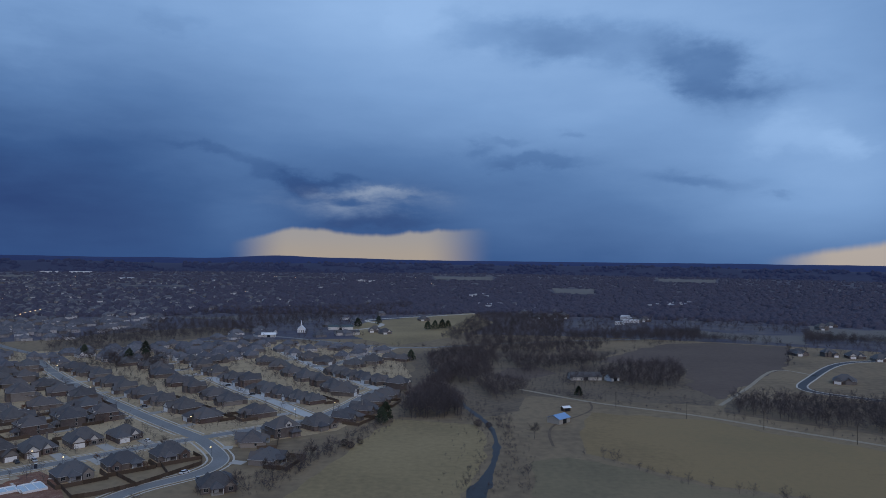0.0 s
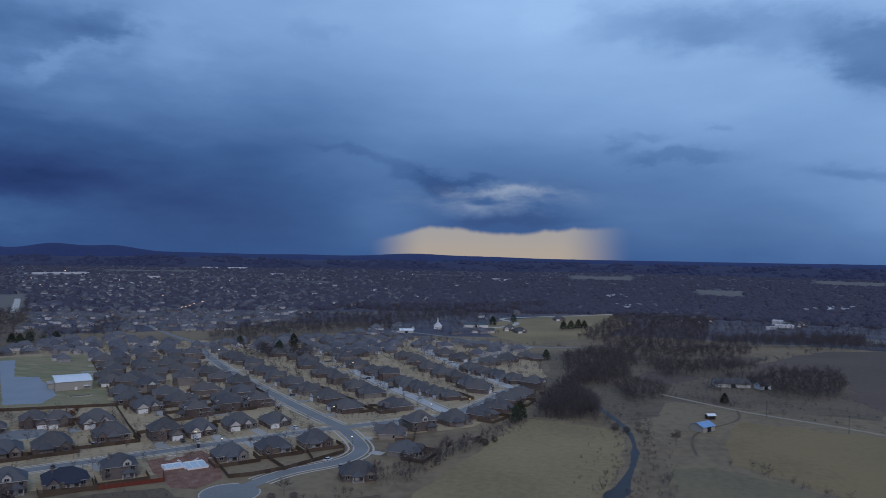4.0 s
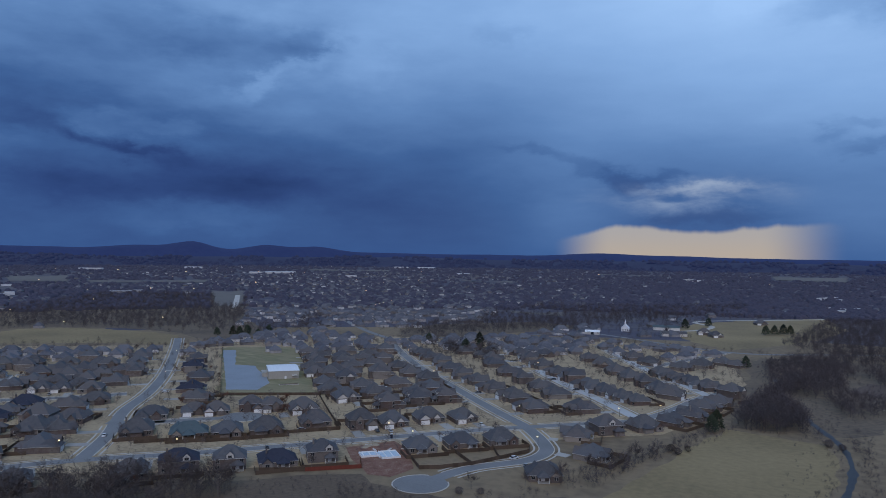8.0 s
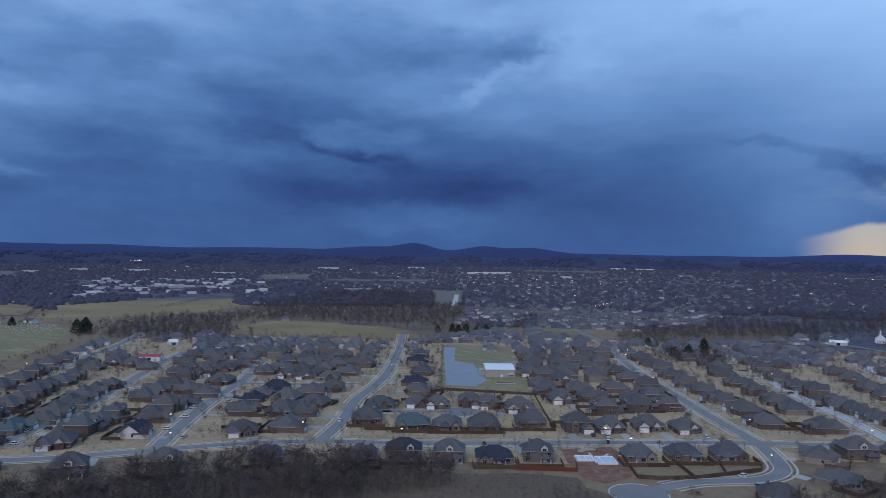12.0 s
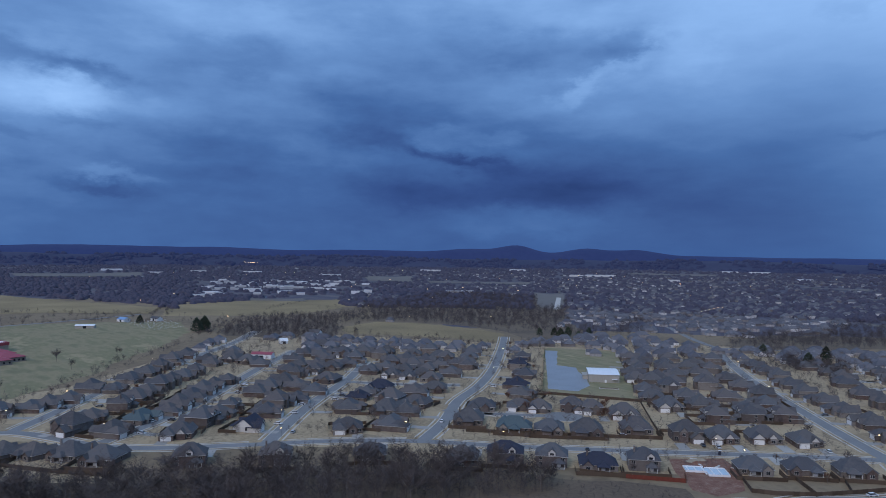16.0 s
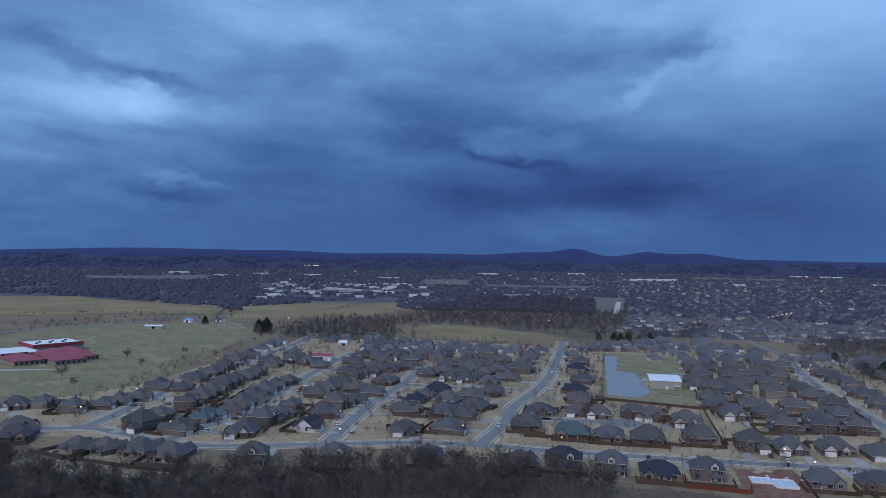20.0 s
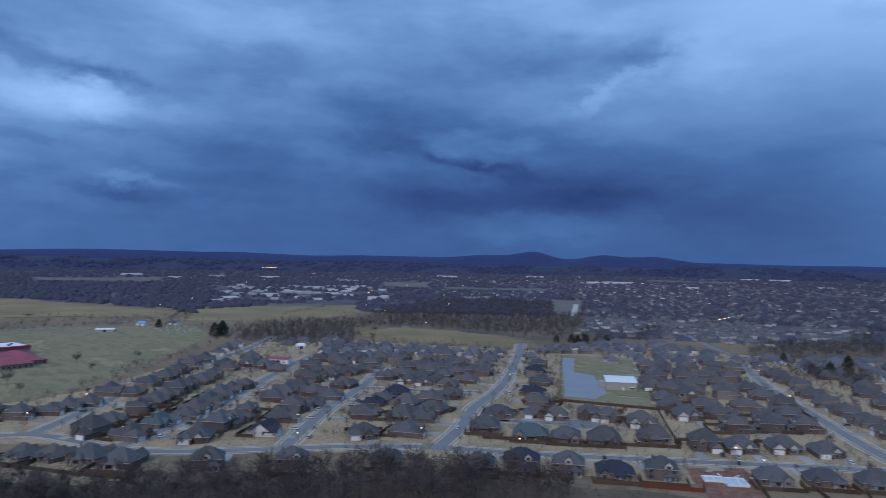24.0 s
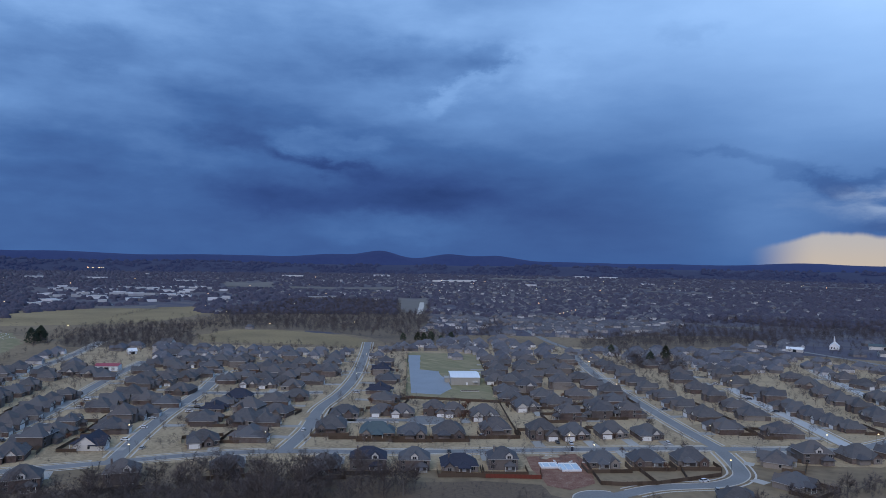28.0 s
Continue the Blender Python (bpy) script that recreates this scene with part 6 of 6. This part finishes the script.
def church():
    c = oriented("church", -186, 940, 10, "white church with a steep gable and thin steeple", "church")
    simple(c, "wall", lambda bm: box(bm, -7, 7, -12, 12, -0.3, 5.5), M_WHITE)
    simple(c, "roof", lambda bm: gable_roof(bm, -7, 7, -12, 12, 5.5, 6.5, "y", 0.5, 0.2), M_METAL_W)
    simple(c, "gable_wall", lambda bm: (gable_wall(bm, -7, 7, -12, 5.5, 6.5), gable_wall(bm, -7, 7, 11.85, 5.5, 6.5)), M_WHITE)
    simple(c, "steeple", lambda bm: (box(bm, -1.2, 1.2, -10, -7.6, 10, 15), solid(bm, [(-1.3, -10.1, 15.003), (1.3, -10.1, 15.003), (1.3, -7.5, 15.003), (-1.3, -7.5, 15.003)], [(-0.1, -8.9, 22), (0.1, -8.9, 22), (0.1, -8.7, 22), (-0.1, -8.7, 22)])), M_WHITE)
    for k in (-4, 0, 4):
        simple(c, "window", lambda bm: box(bm, k - 0.6, k + 0.6, -12.06, -12.003, 1.2, 4.2), M_GLASS)
    c.matrix_basis = c.matrix_basis @ Matrix.Scale(0.72, 4)


church()
# the new estate across the fields
for x, y, a, k in ((334, 590, -120, 3), (411, 757, -90, 4), (432, 745, -100, 1), (447, 726, -100, 6), (465, 742, -100, 4), (382, 764, -80, 0)):
    put_house(TINY[k], x, y, a, "houses of the new estate")
for x, y, a, k in ((310, 1150, -90, 3), (330, 1160, -90, 1), (180, 1188, -60, 4), (160, 1196, -60, 0), (205, 1205, -60, 2), (-30, 1130, -70, 3), (560, 1050, -90, 2), (600, 1100, -90, 0), (-90, 950, -80, 1), (-75, 930, -60, 6)):
    put_house(TINY[k], x, y, a, "scattered houses beyond the fields")


# ---- building site ----
def foundation():
    f = oriented("foundation", -177, 300, 44, "new pale house foundation with form boards on red clay", "foundation")
    simple(f, "slab", lambda bm: (box(bm, -9, 0, -1, 6, 0, 0.45), box(bm, 0.004, 9, -6, 5, 0, 0.45)), M_SLAB)
    for x0, x1, y0, y1 in ((-9.2, -9.004, -1.2, 6.2), (-9, 0, 6.004, 6.2), (0.3, 9, 5.004, 5.2), (9.004, 9.2, -6.2, 5.2), (0, 9, -6.2, -6.004), (-9, -0.2, -1.2, -1.004), (-0.2, -0.004, -6.2, -1.21)):
        simple(f, "form_board", lambda bm: box(bm, x0, x1, y0, y1, 0, 0.95), M_WHITE, "pale form board")
    for k in range(5):
        simple(f, "wall_stem", lambda bm: box(bm, -8 + 3.4 * k, -7.7 + 3.4 * k, -0.8 if k < 2 else -5.6, 4.6, 0.454, 0.95), M_WHITE)
    r = random.Random(4)
    for k in range(5):
        pile = oriented("soil_heap", -186 + r.uniform(-9, 8), 313 + r.uniform(-5, 5), r.uniform(0, 90), "heap of loose red-brown soil and rubble", "soil heap")
        def heap(bm):
            n = 9
            lo = [(2.6 * math.cos(6.28 * i / n) * r.uniform(0.8, 1.2), 1.8 * math.sin(6.28 * i / n) * r.uniform(0.8, 1.2), 0) for i in range(n)]
            solid(bm, lo, [(x * 0.35 + 0.2, y * 0.35, 0.9 * r.uniform(0.7, 1.1)) for x, y, z in lo])
        simple(pile, "soil", heap, M_CLAY if k % 2 else M_DIRT)
    for k in range(6):
        pile = oriented("timber_stack", -184 + r.uniform(-9, 14), 303 + r.uniform(-12, 14), r.uniform(0, 180), "small stack of pale building timber", "timber")
        for j in range(3):
            simple(pile, "plank", lambda bm: box(bm, -1.8, 1.8, -0.5 + 0.35 * j, -0.2 + 0.35 * j, 0.05, 0.3 + 0.1 * (j % 2)), M_SIDING)
    t = oriented("portable_toilet", -188, 331, 20, "dark portable toilet cabin with a pale roof", "toilet cabin")
    simple(t, "cabin", lambda bm: box(bm, -0.6, 0.6, -0.6, 0.6, 0, 2.2), M_NAVY)
    simple(t, "roof", lambda bm: box(bm, -0.66, 0.66, -0.66, 0.66, 2.204, 2.4), M_WHITE)


foundation()


# ---- fences ----
def make_panel(name, length, height, material):
    bm = bmesh.new()
    box(bm, 0, length - 0.03, -0.03, 0.03, 0.03, height)
    me = bpy.data.meshes.new(name)
    bm.to_mesh(me)
    bm.free()
    me.materials.append(material)
    return me


PANELS = {}


def fence(points, label, material=M_FENCE, step=2.4, height=1.85, posts=True):
    base = tagged(empty("fence", (*points[0], 0.05)), label, "fence")
    for p, q in zip(points, points[1:]):
        total = math.dist(p, q)
        n = max(1, round(total / step))
        ln = round(total / n, 1)
        key = (ln, height, material.name)
        if key not in PANELS:
            PANELS[key] = make_panel("panel", total / n, height, material)
        a = math.atan2(q[1] - p[1], q[0] - p[0])
        for k in range(n):
            x, y = p[0] + (q[0] - p[0]) * k / n - points[0][0], p[1] + (q[1] - p[1]) * k / n - points[0][1]
            ob = new("panel", PANELS[key])
            ob.parent = base
            ob.matrix_basis = pose(x, y, 0, 0, 0, math.degrees(a))
            if posts:
                if "post" not in PANELS:
                    bm = bmesh.new()
                    box(bm, -0.07, 0.07, 0.09, 0.23, -0.3, 1.95)
                    me = bpy.data.meshes.new("post")
                    bm.to_mesh(me)
                    bm.free()
                    me.materials.append(M_FENCE)
                    PANELS["post"] = me
                ob = new("post", PANELS["post"])
                ob.parent = base
                ob.matrix_basis = pose(x, y, 0, 0, 0, math.degrees(a))
    return base


DARK = "dark weathered board fence round a back garden"
fence([(-169, 312), (-150, 290), (-142, 295), (-131, 307), (-123, 322), (-114, 340), (-117, 350)], "dark board fence curving along the court")
fence([(-150, 325), (-131, 307)], DARK)
fence([(-134, 340), (-123, 322)], DARK)
fence([(-298, 259), (-260, 296), (-222, 333)], "long dark board fence along the street", posts=False)
fence([(-222, 333), (-250, 363), (-288, 405)], DARK, posts=False, step=4.8)
fence([(-512, 553), (-430, 463), (-346, 372)], "dark board fence along the grass lot", posts=False, step=7.2)
fence([(-346, 372), (-287, 406)], DARK, posts=False, step=4.8)
fence([(-287, 406), (-370, 500), (-450, 591)], "dark board fence beside the white building", posts=False, step=7.2)
fence([(-194, 263), (-174, 279), (-181, 289)], "red-stained board fence behind a garden", M_FENCE_R)
fence([(-212, 253), (-194, 263)], DARK, posts=False)
fence([(-205, 275), (-194, 263)], DARK, posts=False)
fence([(-402, 30), (-378, 46), (-350, 66), (-330, 84)], DARK, posts=False, step=4.8)
fence([(-386, 56), (-374, 46)], DARK, posts=False)
fence([(-366, 78), (-350, 66)], DARK, posts=False)
# garden fences behind the houses
fr = random.Random(12)
for hx, hy, fa in list(placed):
    rad = math.hypot(hx, hy)
    if rad > 520 or rad < 330 or fr.random() < 0.15:
        continue
    a = radians(fa)
    bx, by, sx, sy = -math.cos(a), -math.sin(a), -math.sin(a), math.cos(a)
    dep, hw = fr.uniform(13, 15.5), 10.8
    pts = [(hx + bx * s + sx * t, hy + by * s + sy * t) for s, t in ((3, -hw), (dep, -hw), (dep, hw), (3, hw))]
    if any(math.dist(p, q) < 5.5 for p in pts for l in SMOOTHED.values() for q in l) or any(math.dist(p, h[:2]) < 7 for p in pts for h in placed if h[0] != hx):
        continue
    fence(pts, DARK, posts=False, step=11.0)


# ---- cars and lamps ----
def car():
    c = empty("car")
    def body(bm):
        solid(bm, [(-2.3, -0.9, 0.3), (2.3, -0.9, 0.3), (2.3, 0.9, 0.3), (-2.3, 0.9, 0.3)], [(-2.25, -0.88, 0.95), (2.2, -0.85, 0.85), (2.2, 0.85, 0.85), (-2.25, 0.88, 0.95)])
        box(bm, -1.35, 0.75, -0.68, 0.68, 1.42, 1.5)
    simple(c, "body", body, M_CAR)
    simple(c, "cabin_glass", lambda bm: solid(bm, [(-1.9, -0.84, 0.953), (1.35, -0.84, 0.90), (1.35, 0.84, 0.90), (-1.9, 0.84, 0.953)], [(-1.4, -0.7, 1.415), (0.75, -0.7, 1.415), (0.75, 0.7, 1.415), (-1.4, 0.7, 1.415)]), M_GLASS)
    for x in (-1.4, 1.4):
        for y in (-0.85, 0.85):
            simple(c, "wheel", lambda bm: tube(bm, (x, y - 0.1, 0.33), (x, y + 0.1, 0.33), 0.33, 0.33, 10), M_TYRE)
    return tagged(c, "parked car on the residential street", "car", "parked cars")


CAR = car()
first_car = [True]


def put_car(x, y, turn):
    m = pose(x, y, 0.16, 0, 0, turn)
    if first_car[0]:
        first_car[0] = False
        CAR.matrix_basis = m
    else:
        copy_thing(CAR, m)


for x, y, a in ((-117, 326, 60), (-323, 262, 130), (-387, 171, 135), (-374, 183, 44), (-352, 181, 135), (-421, 128, 130), (-240, 322, 44), (-233, 284, 134), (-415, 112, 40)):
    put_car(x, y, a)
cr_ = random.Random(6)
n_cars = 0
for hx, hy, fa in list(placed):
    if math.hypot(hx, hy) < 640 and cr_.random() < 0.3 and n_cars < 46:
        a = radians(fa)
        s, t = cr_.uniform(13, 17), cr_.choice((-5.5, 5.5))
        put_car(hx + math.cos(a) * s - math.sin(a) * t, hy + math.sin(a) * s + math.cos(a) * t, fa + cr_.choice((0, 180)))
        n_cars += 1


def lamp_post():
    l = empty("street_lamp")
    simple(l, "pole", lambda bm: tube(bm, (0, 0, -0.2), (0, 0, 5.2), 0.09, 0.06, 6), M_STEEL)
    simple(l, "arm", lambda bm: tube(bm, (0, 0, 5.1), (0.9, 0, 5.4), 0.05, 0.04, 5), M_STEEL)
    simple(l, "lamp", lambda bm: box(bm, 0.6, 1.2, -0.25, 0.25, 5.15, 5.4), M_LAMPW, "glowing pale lamp head")
    return tagged(l, "thin steel street lamp with a glowing head", "street lamp", "street lamps")


LAMP = lamp_post()
LAMP_AT = [(-196, 340), (-113, 351), (-410, 100), (-347, 172), (-386, 190), (-318, 232), (-488, 186), (-632, 192), (-519, 102), (-475, 62), (-146, 418), (-338, 629), (-325, 600), (-190, 588), (-270, 262), (-176, 332), (-70, 462), (-425, 398), (-504, 486), (-250, 506), (-110, 622), (-90, 440), (-452, 150)]
for i, (x, y) in enumerate(LAMP_AT):
    m = pose(x, y, 0.1, 0, 0, 40 + 90 * i)
    if i:
        copy_thing(LAMP, m)
    else:
        LAMP.matrix_basis = m


def pole():
    p = empty("utility_pole")
    simple(p, "pole", lambda bm: tube(bm, (0, 0, -0.3), (0, 0, 11), 0.18, 0.12, 6), M_POLE)
    simple(p, "crossarm", lambda bm: box(bm, -1.3, 1.3, -0.07, 0.07, 10.1, 10.28), M_POLE)
    for x in (-1.2, -0.5, 0.5, 1.2):
        simple(p, "insulator", lambda bm: tube(bm, (x, 0, 10.283), (x, 0, 10.5), 0.06, 0.05, 5), M_STEEL)
    return tagged(p, "wooden utility pole with a crossarm", "utility pole", "poles along the track")


POLE = pole()
POLES_AT = [(118, 482), (155, 450), (192, 424), (229, 392), (266, 357), (303, 322)]
for i, (x, y) in enumerate(POLES_AT):
    m = pose(x, y, 0, 0, 0, 45)
    if i:
        copy_thing(POLE, m)
    else:
        POLE.matrix_basis = m
for (x0, y0), (x1, y1) in zip(POLES_AT, POLES_AT[1:]):
    for off in (-1.2, 1.2):
        bm = bmesh.new()
        last = None
        for k in range(9):
            t = k / 8
            p = (x0 + (x1 - x0) * t + off * 0.707, y0 + (y1 - y0) * t + off * 0.707, 10.5 - 4 * 0.7 * t * (1 - t))
            if last:
                tube(bm, last, p, 0.02, 0.02, 3)
            last = p
        tagged(link_mesh("power_line", bm, M_STEEL), "sagging dark power line between two poles", "cable")

# ---- far town ----
def far_blocks():
    """Long pale roofs and halls of the far town, one mesh."""
    r = random.Random(15)
    bm = bmesh.new()
    spots = []
    for i in range(70):
        az, rad = r.uniform(57, 70), r.uniform(1550, 2300)
        spots.append((az, rad, r.uniform(7, 18), r.uniform(4, 6), 4.5))
    for az, rad, w in ((38.5, 3050, 60), (40, 3000, 46), (27, 4000, 50), (29, 4050, 40), (52, 3300, 46), (50, 1680, 22), (49, 1700, 16), (60, 2700, 40), (66, 3000, 36), (70, 3100, 30), (73, 2900, 26), (76, 3300, 40), (6, 2800, 30), (-17, 1640, 24), (-18.5, 1670, 20), (-4, 1480, 22), (-3, 1850, 26), (-14.5, 1190, 14), (58, 1640, 10), (57, 1690, 9), (45, 3600, 40), (33, 2600, 20), (24, 2900, 26)):
        if az < 10:
            # a loose group of small white buildings
            spots += [(az + r.uniform(-0.9, 0.9), rad + r.uniform(-60, 60), r.uniform(4, 9), r.uniform(4, 6), r.uniform(4, 6)) for _ in range(6)]
        else:
            spots.append((az, rad, w, w * 0.35, 7))
    for az, rad, w, d, h in spots:
        x, y = -rad * math.sin(radians(az)), rad * math.cos(radians(az))
        a = radians(az + r.uniform(-12, 12))
        q = [(x + math.cos(a) * u - math.sin(a) * v, y + math.sin(a) * u + math.cos(a) * v) for u, v in ((-w, -d), (w, -d), (w, d), (-w, d))]
        z = land_z(x, y)
        solid(bm, [(u, v, z - 1) for u, v in q], [(u, v, z + h) for u, v in q])
    tagged(link_mesh("far_buildings", bm, M_FARPALE), "distant long pale-roofed buildings of the town", "buildings", kind="stuff")


M_FARPALE = surface("far_pale_roofs", [(0.30, 0.30, 0.31), (0.5, 0.5, 0.5), (0.75, 0.75, 0.76)], 0.01, 0.7, pick="island")
far_blocks()


def far_lights():
    r = random.Random(22)
    for warm, mat_, n in ((True, M_LAMP, 26), (False, M_LAMPW, 24)):
        bm = bmesh.new()
        spots = [(r.gauss(42, 22), r.uniform(950, 3200)) for _ in range(n)]
        if warm:
            spots += [(66.2 + r.uniform(-0.7, 0.5), 4100 + r.uniform(-25, 25)) for _ in range(16)]
            spots += [(29.5 + 0.3 * k, 1350 - 25 * k) for k in range(6)]
        for az, rad in spots:
            x, y = -rad * math.sin(radians(az)), rad * math.cos(radians(az))
            s = 0.2 + rad / 7000
            z = land_z(x, y) + (7 if rad < 3500 else 22)
            box(bm, x - s, x + s, y - s, y + s, z, z + s * 1.6)
        tagged(link_mesh("far_street_lights", bm, mat_), "tiny glowing lamps of the far town", "street lights", kind="stuff")


far_lights()


def gravestones():
    """A burial ground of many small pale stones in rows."""
    r = random.Random(44)
    bm = bmesh.new()
    for x, y in scatter([(-1035, 268), (-1010, 330), (-905, 312), (-890, 268)], 6.5, 90):
        s = r.uniform(0.5, 0.9)
        box(bm, x - 0.15, x + 0.15, y - s / 2, y + s / 2, 0, s * 1.1)
    tagged(link_mesh("gravestones", bm, M_SIDING), "rows of small pale gravestones on dry grass", "gravestones", kind="stuff")


gravestones()

# templates that no lot took
for src in FINE + PLAIN + TINY + [NAVY, NAVY_LOW, NAVY_PALE, STONE_HOUSE, TEAL] + BARE + [RUSSET, PINE, CEDAR, CLUMP]:
    if src.name not in used_first and src.name not in tree_used:
        for o in (*src.children_recursive, src):
            bpy.data.objects.remove(o)
